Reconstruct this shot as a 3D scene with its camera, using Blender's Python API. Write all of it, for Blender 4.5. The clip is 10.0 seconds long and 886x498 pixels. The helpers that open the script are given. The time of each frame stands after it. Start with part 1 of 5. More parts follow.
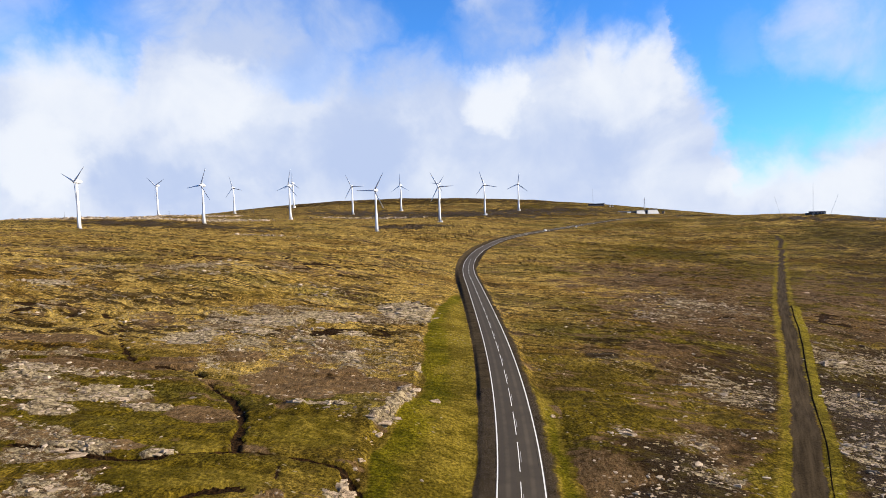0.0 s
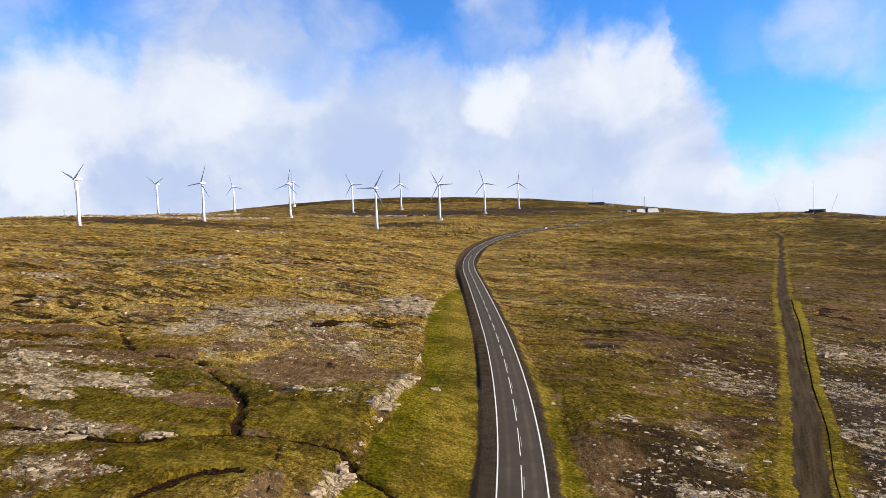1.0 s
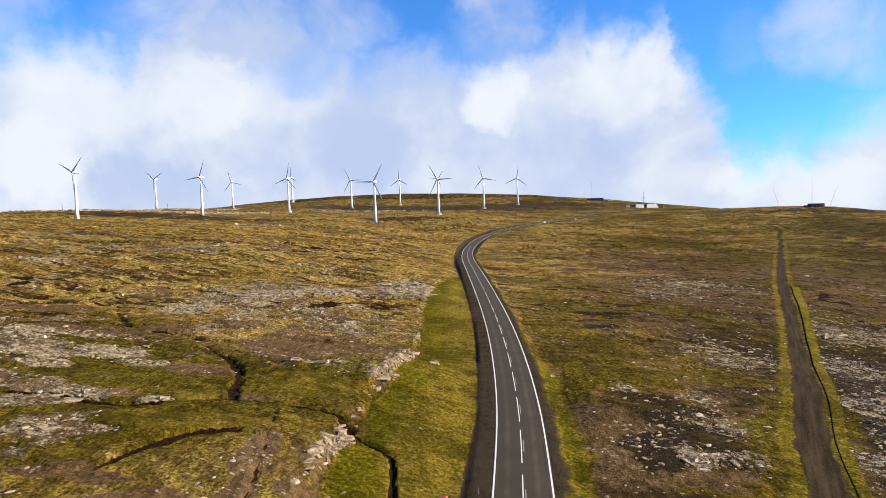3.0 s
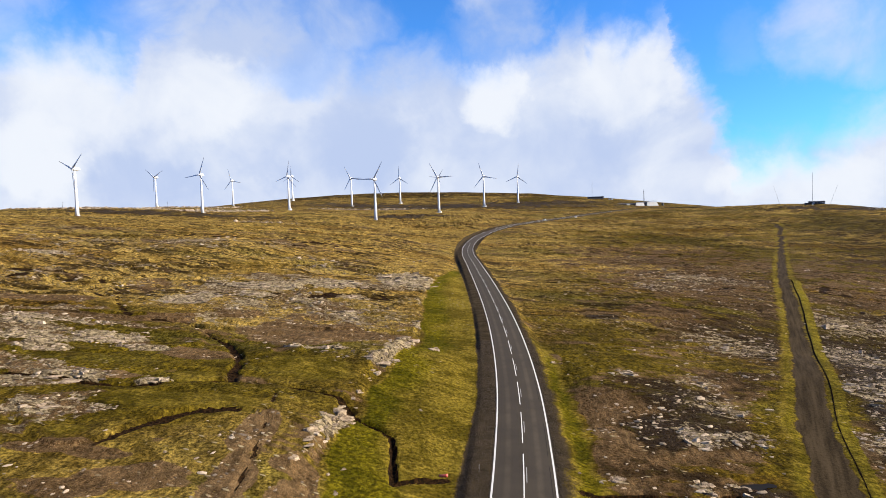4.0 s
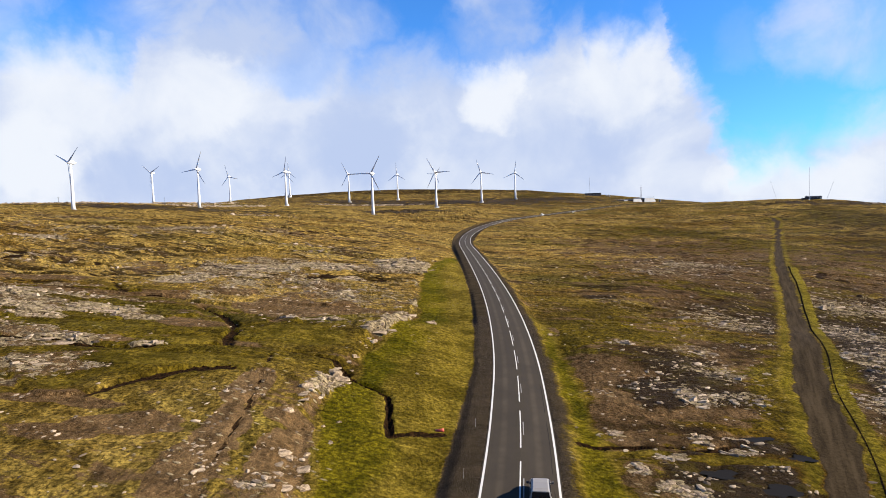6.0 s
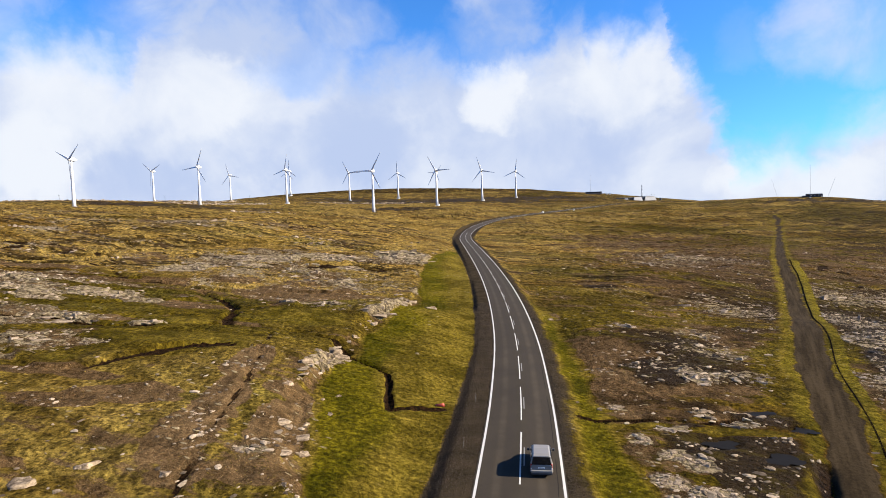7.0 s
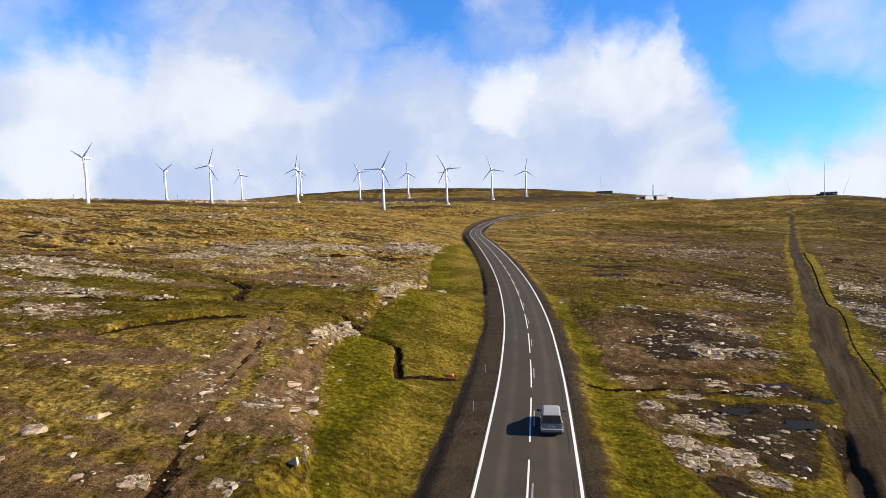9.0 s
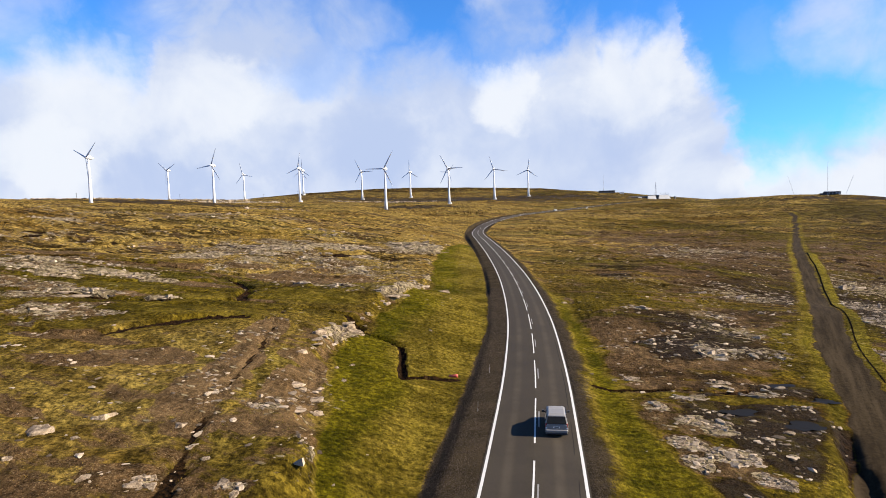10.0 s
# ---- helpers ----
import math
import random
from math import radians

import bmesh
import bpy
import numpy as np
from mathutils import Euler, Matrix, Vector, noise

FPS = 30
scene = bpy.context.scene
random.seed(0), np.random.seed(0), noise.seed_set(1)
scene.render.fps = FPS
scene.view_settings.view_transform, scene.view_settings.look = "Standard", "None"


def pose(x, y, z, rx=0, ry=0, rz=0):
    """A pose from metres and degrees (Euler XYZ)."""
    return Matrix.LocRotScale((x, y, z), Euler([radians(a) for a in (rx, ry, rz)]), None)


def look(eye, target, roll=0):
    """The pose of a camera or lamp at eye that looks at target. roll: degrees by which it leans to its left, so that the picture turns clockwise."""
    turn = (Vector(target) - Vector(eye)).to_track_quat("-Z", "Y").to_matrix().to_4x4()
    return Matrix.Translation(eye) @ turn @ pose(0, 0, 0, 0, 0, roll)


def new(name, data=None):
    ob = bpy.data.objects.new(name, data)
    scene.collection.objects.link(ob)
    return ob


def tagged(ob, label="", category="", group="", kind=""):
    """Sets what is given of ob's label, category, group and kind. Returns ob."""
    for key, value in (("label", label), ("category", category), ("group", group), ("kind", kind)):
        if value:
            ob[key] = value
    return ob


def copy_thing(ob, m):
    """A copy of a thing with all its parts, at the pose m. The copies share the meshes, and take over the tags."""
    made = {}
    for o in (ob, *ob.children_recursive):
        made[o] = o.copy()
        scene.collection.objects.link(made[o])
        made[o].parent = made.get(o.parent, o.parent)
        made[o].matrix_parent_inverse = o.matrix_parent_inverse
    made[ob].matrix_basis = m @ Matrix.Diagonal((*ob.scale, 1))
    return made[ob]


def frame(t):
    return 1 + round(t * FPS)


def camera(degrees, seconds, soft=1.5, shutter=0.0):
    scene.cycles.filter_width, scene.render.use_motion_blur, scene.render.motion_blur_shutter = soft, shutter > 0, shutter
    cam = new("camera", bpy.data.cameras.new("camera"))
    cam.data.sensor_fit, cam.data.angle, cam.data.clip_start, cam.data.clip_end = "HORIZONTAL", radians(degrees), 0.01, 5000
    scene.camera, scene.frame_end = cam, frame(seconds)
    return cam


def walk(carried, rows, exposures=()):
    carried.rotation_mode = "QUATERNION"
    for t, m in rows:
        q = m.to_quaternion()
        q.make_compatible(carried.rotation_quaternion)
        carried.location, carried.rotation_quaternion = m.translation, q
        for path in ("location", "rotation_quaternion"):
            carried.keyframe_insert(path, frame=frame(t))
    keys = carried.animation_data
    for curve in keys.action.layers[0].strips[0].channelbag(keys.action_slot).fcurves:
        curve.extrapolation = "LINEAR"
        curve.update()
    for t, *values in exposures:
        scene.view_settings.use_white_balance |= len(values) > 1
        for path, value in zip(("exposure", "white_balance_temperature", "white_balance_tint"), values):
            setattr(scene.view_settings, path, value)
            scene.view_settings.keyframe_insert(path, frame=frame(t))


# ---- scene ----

# ---------------------------------------------------------------- camera
cam = camera(75.64, 10.0, 0.5)
LEAN = 1.92
ROWS = [
    (0.0, 0.00, 0.00, 39.00, 0.00, -2.78),
    (0.5, -0.04, -0.02, 37.80, 0.00, -2.76),
    (1.0, -0.10, -0.01, 36.60, 0.00, -2.78),
    (1.5, -0.14, 0.00, 35.40, -0.01, -2.82),
    (2.0, -0.16, 0.08, 34.17, -0.05, -2.85),
    (2.5, -0.19, 0.21, 32.93, -0.10, -2.91),
    (4.0, -0.33, 0.57, 29.05, -0.08, -2.95),
    (4.5, -0.35, 0.63, 27.78, -0.06, -2.92),
    (5.0, -0.33, 0.68, 26.60, -0.25, -2.98),
    (6.5, -0.35, 0.80, 22.57, -0.32, -3.04),
    (7.0, -0.39, 0.86, 21.14, -0.26, -3.02),
    (7.5, -0.43, 0.88, 19.75, -0.25, -3.02),
    (8.0, -0.48, 0.90, 18.45, 0.06, -2.98),
    (8.5, -0.48, 0.90, 17.86, 0.41, -2.89),
    (9.0, -0.46, 0.89, 17.72, 0.74, -2.85),
    (9.5, -0.52, 0.87, 17.73, 0.93, -2.86),
    (10.0, -0.68, 0.87, 17.84, 0.95, -2.90),
]
walk(cam, [(t, pose(x, y, z, 90 + tilt, 0, turn) @ pose(0, 0, 0, 0, 0, -LEAN)) for t, x, y, z, turn, tilt in ROWS])

# ---------------------------------------------------------------- light
SUN_ELEV, SUN_AZ = 30.0, 98.0          # degrees above the horizon, clockwise from ahead (+y)
scene.view_settings.exposure = 1.6
sun = new("sun", bpy.data.lights.new("sun", "SUN"))
sun.data.energy, sun.data.angle, sun.data.color = 4.9, radians(0.53), (1.0, 0.88, 0.70)
sun.matrix_world = look((0, 0, 0), (-math.cos(radians(SUN_ELEV)) * math.sin(radians(SUN_AZ)),
                                    -math.cos(radians(SUN_ELEV)) * math.cos(radians(SUN_AZ)), -math.sin(radians(SUN_ELEV))))


class Nodes:
    """A small writer of node trees."""

    def __init__(self, tree):
        self.tree = tree
        tree.nodes.clear()

    def add(self, kind):
        return self.tree.nodes.new(kind)

    def put(self, socket, value):
        if isinstance(value, bpy.types.NodeSocket):
            self.tree.links.new(value, socket)
        elif value is not None:
            if isinstance(value, (tuple, list)) and len(value) == 3 and len(socket.default_value) == 4:
                value = (*value, 1.0)
            socket.default_value = value

    def math(self, op, a, b=None, c=None, clamp=False):
        n = self.add("ShaderNodeMath")
        n.operation, n.use_clamp = op, clamp
        for i, v in enumerate((a, b, c)):
            if v is not None:
                self.put(n.inputs[i], v)
        return n.outputs[0]

    def vec(self, op, a, b=None):
        n = self.add("ShaderNodeVectorMath")
        n.operation = op
        self.put(n.inputs[0], a)
        if b is not None:
            self.put(n.inputs[1], b)
        return n.outputs[0]

    def mix(self, f, a, b, blend="MIX"):
        n = self.add("ShaderNodeMix")
        n.data_type, n.blend_type = "RGBA", blend
        self.put(n.inputs[0], f), self.put(n.inputs[6], a), self.put(n.inputs[7], b)
        return n.outputs[2]

    def noise(self, where, scale, detail=4.0, rough=0.55, warp=0.0, out=0):
        n = self.add("ShaderNodeTexNoise")
        if where is not None:
            self.put(n.inputs["Vector"], where)
        n.inputs["Scale"].default_value, n.inputs["Detail"].default_value = scale, detail
        n.inputs["Roughness"].default_value, n.inputs["Distortion"].default_value = rough, warp
        return n.outputs[out]

    def cells(self, where, scale, feature="F1", out="Distance", rand=1.0):
        n = self.add("ShaderNodeTexVoronoi")
        n.feature = feature
        self.put(n.inputs["Vector"], where)
        n.inputs["Scale"].default_value, n.inputs["Randomness"].default_value = scale, rand
        return n.outputs[out]

    def step(self, v, lo, hi, a=0.0, b=1.0):
        n = self.add("ShaderNodeMapRange")
        n.interpolation_type = "SMOOTHSTEP"
        self.put(n.inputs[0], v)
        for i, q in enumerate((lo, hi, a, b)):
            n.inputs[i + 1].default_value = q
        return n.outputs[0]

    def attr(self, name):
        n = self.add("ShaderNodeAttribute")
        n.attribute_name = name
        return n.outputs["Fac"]


def clouded_sky():
    world = bpy.data.worlds.new("sky")
    scene.world = world
    world.use_nodes = True
    g = Nodes(world.node_tree)
    sky = g.add("ShaderNodeTexSky")
    sky.sky_type, sky.sun_disc = "NISHITA", False
    sky.sun_elevation, sky.sun_rotation, sky.altitude = radians(SUN_ELEV), radians(SUN_AZ), 300
    sky.air_density, sky.dust_density, sky.ozone_density = 1.0, 0.3, 2.0
    way = g.add("ShaderNodeTexCoord").outputs["Generated"]
    sep = g.add("ShaderNodeSeparateXYZ")
    g.put(sep.inputs[0], way)
    # billows bend the place at which the bank's shape is looked up
    az = g.math("MULTIPLY", g.math("ARCTAN2", sep.outputs[0], sep.outputs[1]), 57.29578)
    el = g.math("MULTIPLY", g.math("ARCSINE", sep.outputs[2]), 57.29578)
    bend, curl = g.noise(way, 9.0, 6.0, 0.55, 0.3, 1), g.noise(way, 30.0, 5.0, 0.6, 0.2, 1)
    shift = g.add("ShaderNodeSeparateXYZ")
    g.put(shift.inputs[0], g.vec("ADD", g.vec("MULTIPLY", g.vec("SUBTRACT", bend, (0.5, 0.5, 0.5)), (7.0, 7.0, 7.0)),
                                 g.vec("MULTIPLY", g.vec("SUBTRACT", curl, (0.5, 0.5, 0.5)), (2.6, 2.6, 2.6))))
    azw, elw = g.math("ADD", az, shift.outputs[0]), g.math("ADD", el, shift.outputs[1])
    ramp = g.add("ShaderNodeValToRGB")
    ramp.color_ramp.interpolation = "EASE"
    g.put(ramp.inputs[0], g.math("MULTIPLY_ADD", azw, 1 / 120, 0.5))
    TOPS = [(-60, 9), (-40, 14), (-34.7, 15.6), (-31, 16), (-28.2, 15), (-25.7, 18.2), (-22.9, 20.5), (-19, 20.8), (-17, 20.4), (-14, 19.5), (-10.5, 16.5), (-6.6, 14.5), (-3.6, 15.6), (2.9, 15.6), (8.5, 16.2), (11, 16.6),
            (12.5, 18.1), (14.4, 18), (15.5, 16.3), (16.7, 17.2), (18.1, 17.2), (19.1, 16.5), (20.1, 17.2), (21.5, 17), (22.3, 14.2), (24.7, 10.2), (26, 7.6), (27.2, 5), (32.9, 5), (35.4, 6.6), (38.5, 8), (60, 6)]
    stops = ramp.color_ramp.elements
    while len(stops) < len(TOPS):
        stops.new(0.5)
    for e, (a, top) in zip(stops, TOPS):
        e.position, e.color = a / 120 + 0.5, (top / 30, top / 30, top / 30, 1)
    over = g.math("SUBTRACT", g.math("MULTIPLY", ramp.outputs[0], 30), elw)

    def spot(a, e, ra, re, u=az, v=el):
        p = g.math("POWER", g.math("DIVIDE", g.math("SUBTRACT", u, a), ra), 2)
        q = g.math("POWER", g.math("DIVIDE", g.math("SUBTRACT", v, e), re), 2)
        return g.step(g.math("ADD", p, q), 1.0, 0.0)

    heap = spot(17, 15, 10, 9)
    crisp, loose = g.step(over, -1.9, 3.4), g.step(over, -2.8, 3.6)
    thick = g.math("ADD", g.math("MULTIPLY", crisp, heap), g.math("MULTIPLY", loose, g.math("SUBTRACT", 1.0, heap)))
    thick = g.math("MULTIPLY", thick, g.math("SUBTRACT", 1.0, g.math("MULTIPLY", spot(-13.5, 14.3, 5.5, 3.2, azw, elw), 0.36)))
    # thin veils above the bank
    tuft = g.step(g.noise(way, 7.0, 6.0, 0.55, 0.4), 0.34, 0.62, 0.35, 1.0)
    veil = g.math("MULTIPLY", g.step(g.noise(way, 3.2, 5.0, 0.5, 0.4), 0.50, 0.75), g.step(el, 22.0, 30.0, 0.0, 0.6))
    for a, e, ra, re, k in ((-20, 18, 12, 7, 1.0), (-12, 17.8, 9, 6, 0.95), (6.3, 18.2, 6, 4.5, 0.85), (35.5, 14.6, 7, 5, 0.75), (38, 12.5, 4, 4, 0.6), (-37, 17.5, 5, 4, 0.6), (-27, 20, 4, 2, 0.4), (28, 15, 3, 3, 0.15)):
        veil = g.math("MAXIMUM", veil, g.math("MULTIPLY", g.math("MULTIPLY", spot(a, e, ra, re, azw, elw), k), tuft))
    cover = g.math("MAXIMUM", thick, veil)
    # thin, bright and thicker, greyer parts of the bank
    glow = g.math("MULTIPLY_ADD", g.noise(way, 6.0, 6.0, 0.55, 0.35), 0.9, 0.02)
    for a, e, ra, re, k in ((-31.9, 12, 7, 6, 0.26), (-22.3, 11.8, 6, 5, 0.18), (6.1, 11.3, 3.6, 4, 0.32), (4, 14.4, 2.5, 1.8, 0.2), (17.4, 12, 6, 6, 0.24), (-35.2, 6, 5, 4, 0.3), (32.9, 2.4, 9, 3.5, 0.22), (27.4, 3.6, 4, 2, 0.15),
                            (-7.4, 8.3, 7, 5, -0.24), (-17, 6.5, 6, 3.5, -0.14), (-2.8, 13, 5, 3, -0.10), (-27.2, 4.5, 6, 3, -0.16), (24.2, 8.5, 3, 4, -0.08), (13.1, 7, 5, 3, -0.05), (6, 17.5, 7, 3, -0.25), (-16, 19, 11, 5, -0.34), (-12, 4.5, 8, 3, -0.1)):
        glow = g.math("ADD", glow, g.math("MULTIPLY", spot(a, e, ra, re, azw, elw), k))
    white = g.mix(g.step(glow, 0.22, 0.78), (0.172, 0.207, 0.290), (0.288, 0.302, 0.328))
    blue = g.mix(1.0, sky.outputs[0], (0.0190, 0.0460, 0.0785), "MULTIPLY")
    bg = g.add("ShaderNodeBackground")
    g.put(bg.inputs[0], g.mix(cover, blue, white))
    bg.inputs[1].default_value = 1.0
    out = g.add("ShaderNodeOutputWorld")
    g.tree.links.new(bg.outputs[0], out.inputs[0])


clouded_sky()

# ---------------------------------------------------------------- noise and plan


def hash2(ix, iy, seed):
    h = (ix.astype(np.int64) * 374761393 + iy.astype(np.int64) * 668265263 + seed * 1442695041) & 0xFFFFFFFF
    h = ((h ^ (h >> 13)) * 1274126177) & 0xFFFFFFFF
    h = ((h ^ (h >> 16)) * 2246822519) & 0xFFFFFFFF
    return ((h ^ (h >> 15)) & 0xFFFFFF) / float(0xFFFFFF)


def value_noise(x, y, seed=0):
    ix, iy = np.floor(x), np.floor(y)
    u, v = x - ix, y - iy
    u, v = u * u * u * (u * (u * 6 - 15) + 10), v * v * v * (v * (v * 6 - 15) + 10)
    a, b = hash2(ix, iy, seed), hash2(ix + 1, iy, seed)
    c, d = hash2(ix, iy + 1, seed), hash2(ix + 1, iy + 1, seed)
    return (a * (1 - u) + b * u) * (1 - v) + (c * (1 - u) + d * u) * v


def fbm(x, y, size, octaves=4, seed=0, gain=0.5):
    """Fractal noise about 0, within about -0.5 to 0.5; size: metres of its largest features."""
    out, k, total = 0.0, 1.0, 0.0
    for i in range(octaves):
        a = 0.6 + i * 1.1
        xr, yr = x * math.cos(a) - y * math.sin(a), x * math.sin(a) + y * math.cos(a)
        out = out + k * (value_noise(xr / size * 2 ** i + 17.3 * i, yr / size * 2 ** i - 9.1 * i, seed + i) - 0.5)
        total += k
        k *= gain
    return out / total * 1.5


def smooth(v, lo, hi):
    t = np.clip((v - lo) / (hi - lo), 0, 1)
    return t * t * (3 - 2 * t)


def spline(points, steps):
    """Catmull-Rom through points of any size; steps a stretch."""
    p = np.array(points, float)
    p = np.concatenate([[2 * p[0] - p[1]], p, [2 * p[-1] - p[-2]]])
    out = []
    for i in range(1, len(p) - 2):
        for t in np.arange(steps) / steps:
            a, b, c, d = p[i - 1:i + 3]
            out.append(0.5 * (2 * b + (c - a) * t + (2 * a - 5 * b + 4 * c - d) * t * t + (3 * b - a - 3 * c + d) * t ** 3))
    return np.array(out + [p[-2]])


def away(x, y, line):
    """Distance from a line in plan, how far along it (0 to 1), and the side (plus: to its left)."""
    best = np.full(x.shape, 1e9)
    along, side = np.zeros(x.shape), np.zeros(x.shape)
    n = len(line) - 1
    for i in range(n):
        ax, ay = line[i][0], line[i][1]
        dx, dy = line[i + 1][0] - ax, line[i + 1][1] - ay
        t = np.clip(((x - ax) * dx + (y - ay) * dy) / (dx * dx + dy * dy), 0, 1)
        d = np.hypot(x - ax - t * dx, y - ay - t * dy)
        m = d < best
        best[m], along[m] = d[m], ((i + t) / n)[m]
        side[m] = np.sign(dx * (y - ay) - dy * (x - ax))[m]
    return best, along, side


# the land: a leaning plain, with hills on rings round the road's near end, and some knolls
RINGS = (48, 75, 112, 165, 245, 365, 540, 790, 1150, 1650)
FANS = (-48, -32, -16, 0, 16, 32, 48)
HILLS = (
    (-0.6, 1.8, 0.1, -3.0, 1.3, 1.0, -2.6), (-1.9, -1.2, 3.4, -2.4, 0.4, 1.8, -3.5),
    (5.9, 5.8, -4.6, 0.7, 0.0, -2.9, 7.8), (3.6, -15.9, 10.1, -5.3, 1.6, 4.9, -13.0),
    (1.0, -0.4, 12.1, -9.8, -2.0, 11.1, -6.2), (15.6, 0.0, 3.6, -3.8, -2.3, 8.5, -7.9),
    (8.1, -17.5, 2.8, 17.0, -14.6, 4.5, -18.5), (15.5, 28.4, 1.8, -35.1, -0.7, 19.8, 13.6),
    (-20.8, -9.1, 8.5, 22.2, 25.1, -4.2, 3.2), (-10.5, 1.2, 25.4, 41.9, 17.1, -13.9, -6.9))
KNOLLS = ((-190, 275, 55, -3.2), (-480, 640, 60, 2.0), (440, 678, 60, 5.5), (-3, 734, 55, 4.5), (65, 863, 60, 4.0), (-73, 1033, 70, -6.0), (132, 982, 60, -2.5), (-400, 640, 60, 3.0),
          (386, 850, 70, -4.5), (0, 1340, 170, -3.0), (-440, 640, 40, -2.0), (-330, 760, 80, -3.0),
          (420, 970, 110, -8.0), (-362, 1040, 70, -4.5), (545, 690, 60, -4.0),
          (27, 97, 13, 2.1), (-8, 102, 9, 2.0), (70, 99, 14, 1.5), (-65, 89, 14, -1.2), (-34, 87, 7, 0.8))


def land(x, y):
    z = -1.6 - 39.8 * 0.9 * np.tanh(x / 900) + 3.0 * y / 1000
    for r, row in zip(RINGS, HILLS):
        for a, h in zip(FANS, row):
            cx, cy = r * math.sin(radians(a)), r * math.cos(radians(a))
            z = z + h * np.exp(-((x - cx) ** 2 + (y - cy) ** 2) / (2 * (0.36 * r) ** 2))
    for cx, cy, r, h in KNOLLS:
        z = z + h * np.exp(-((x - cx) ** 2 + (y - cy) ** 2) / (2 * r * r))
    # the flat-topped hill behind the turbines
    wobble = 18 * np.sin(x / 47) + 11 * np.sin(x / 19 + 1)
    z = z + (12 * smooth(y + wobble, 1190, 1225) - 11.5 * smooth(y, 1120, 1190)) * smooth(x, -345, -300) * smooth(x, 330, 180)
    far = np.hypot(x, y - 300)
    return z - 0.05 * np.maximum(far - 1500, 0)


# the road's middle line: x, y, z
ROAD = spline([(-11, -60, 0.6), (-4.5, -10, 0.65), (2.02, 25, 0.78), (5.33, 45, 1.0), (8.21, 65, 1.34), (10.97, 90, 2.13), (12.84, 120, 3.39), (13.84, 155, 4.71),
               (14.06, 200, 6.4), (14.2, 260, 7.7), (14.6, 335, 9.1), (19.0, 400, 11.0), (28.5, 460, 13.8), (44, 520, 16.8), (68, 580, 20.3),
               (107, 642, 23.6), (155, 698, 26.9), (206, 748, 31.0), (262, 800, 34.5), (330, 850, 36), (420, 900, 35)], 12)
HALF = 3.4
TRACK = spline([(10.4, 5), (25.5, 34), (34.7, 49), (42.1, 62), (49.4, 76.5), (58.9, 92.5), (80.1, 128), (109.8, 180), (147, 247), (221, 372), (290.8, 490), (330, 560)], 6)


def road_bank(y):
    """Cross fall of the road in its far right-hand bend."""
    return 0.075 * smooth(y, 400, 480) * smooth(y, 800, 700)


def road_level(along):
    return np.interp(along, np.linspace(0, 1, len(ROAD)), ROAD[:, 2])


STREAM = spline([(-130, 192), (-104, 172), (-91.6, 160), (-82.3, 143.6), (-68.1, 123.8), (-60.3, 121), (-53.2, 119.5), (-43.7, 107), (-39.4, 102.7), (-34.2, 93.1), (-30.8, 81), (-29.5, 79)], 4)
BROOK = spline([(-60.1, 77.1), (-54.4, 76.7), (-49, 75.4), (-41.4, 75.1), (-36.3, 77.3), (-30, 78.7), (-25.6, 79), (-19.8, 78.6), (-15, 77.2), (-12.3, 73), (-8.8, 70.6), (-7.3, 69)], 4)
DITCH = [(-7.3, 69), (-6.9, 66), (-6.2, 58.4), (-3.5, 60.0), (-0.8, 61.2)]
PEAT_EDGE = spline([(-47, 62), (-44.8, 59.6), (-40.3, 56.9), (-36.9, 58.3), (-34.8, 63.1), (-31.7, 67.4), (-26.9, 68.8), (-24, 68)], 4)
GULLY = spline([(-23.1, 75.7), (-20.7, 59.9), (-19.7, 49.4), (-18.6, 40), (-17.6, 34.4), (-16, 26)], 4)
BANK = spline([(4, 250), (-1, 215), (-4.5, 190), (-6.5, 166.7), (-6.4, 140.5), (-5.9, 120), (-8.6, 102.6), (-11.8, 86), (-12.6, 75), (-14.0, 66.2), (-14.4, 59.3), (-13.2, 49.7), (-11, 41), (-9.5, 33), (-9, 20)], 4)
HOLLOW = spline([(22, 30), (24.6, 35), (27.0, 39.5), (28.6, 42.5), (30.0, 45.2), (31.8, 48.5)], 4)
CULVERT = spline([(13.2, 57.6), (15.6, 57.0), (21.2, 57.1), (26, 56.4), (33, 59.5)], 4)
SIDE_DITCH = TRACK[4:] + np.array([2.35, -1.25])

# bare rock: x, y, reach across, reach ahead
SLABS = ((-58, 102.8, 7.2, 6.6), (-62.9, 89.9, 4.2, 3), (-50.5, 94.3, 4, 2), (-50.9, 76.8, 9.2, 2.2), (-40.5, 76.9, 2.6, 1.8), (-47.9, 67.3, 1.8, 1.1), (-66.2, 150.6, 7, 8),
         (-52.9, 168.3, 13, 7), (-32.5, 175.6, 10.6, 9), (-12.5, 190.9, 12, 14), (-52.7, 157.4, 9, 3.5), (-11.2, 95.9, 2.9, 4), (-8.4, 112, 2.2, 9), (-13.9, 70.4, 2.0, 2.6),
         (-21.5, 102, 6, 1), (-78.8, 104.3, 5, 2.8), (-82.2, 113.5, 4.5, 5), (-72, 95, 8, 2.5), (-28, 160, 8, 3))
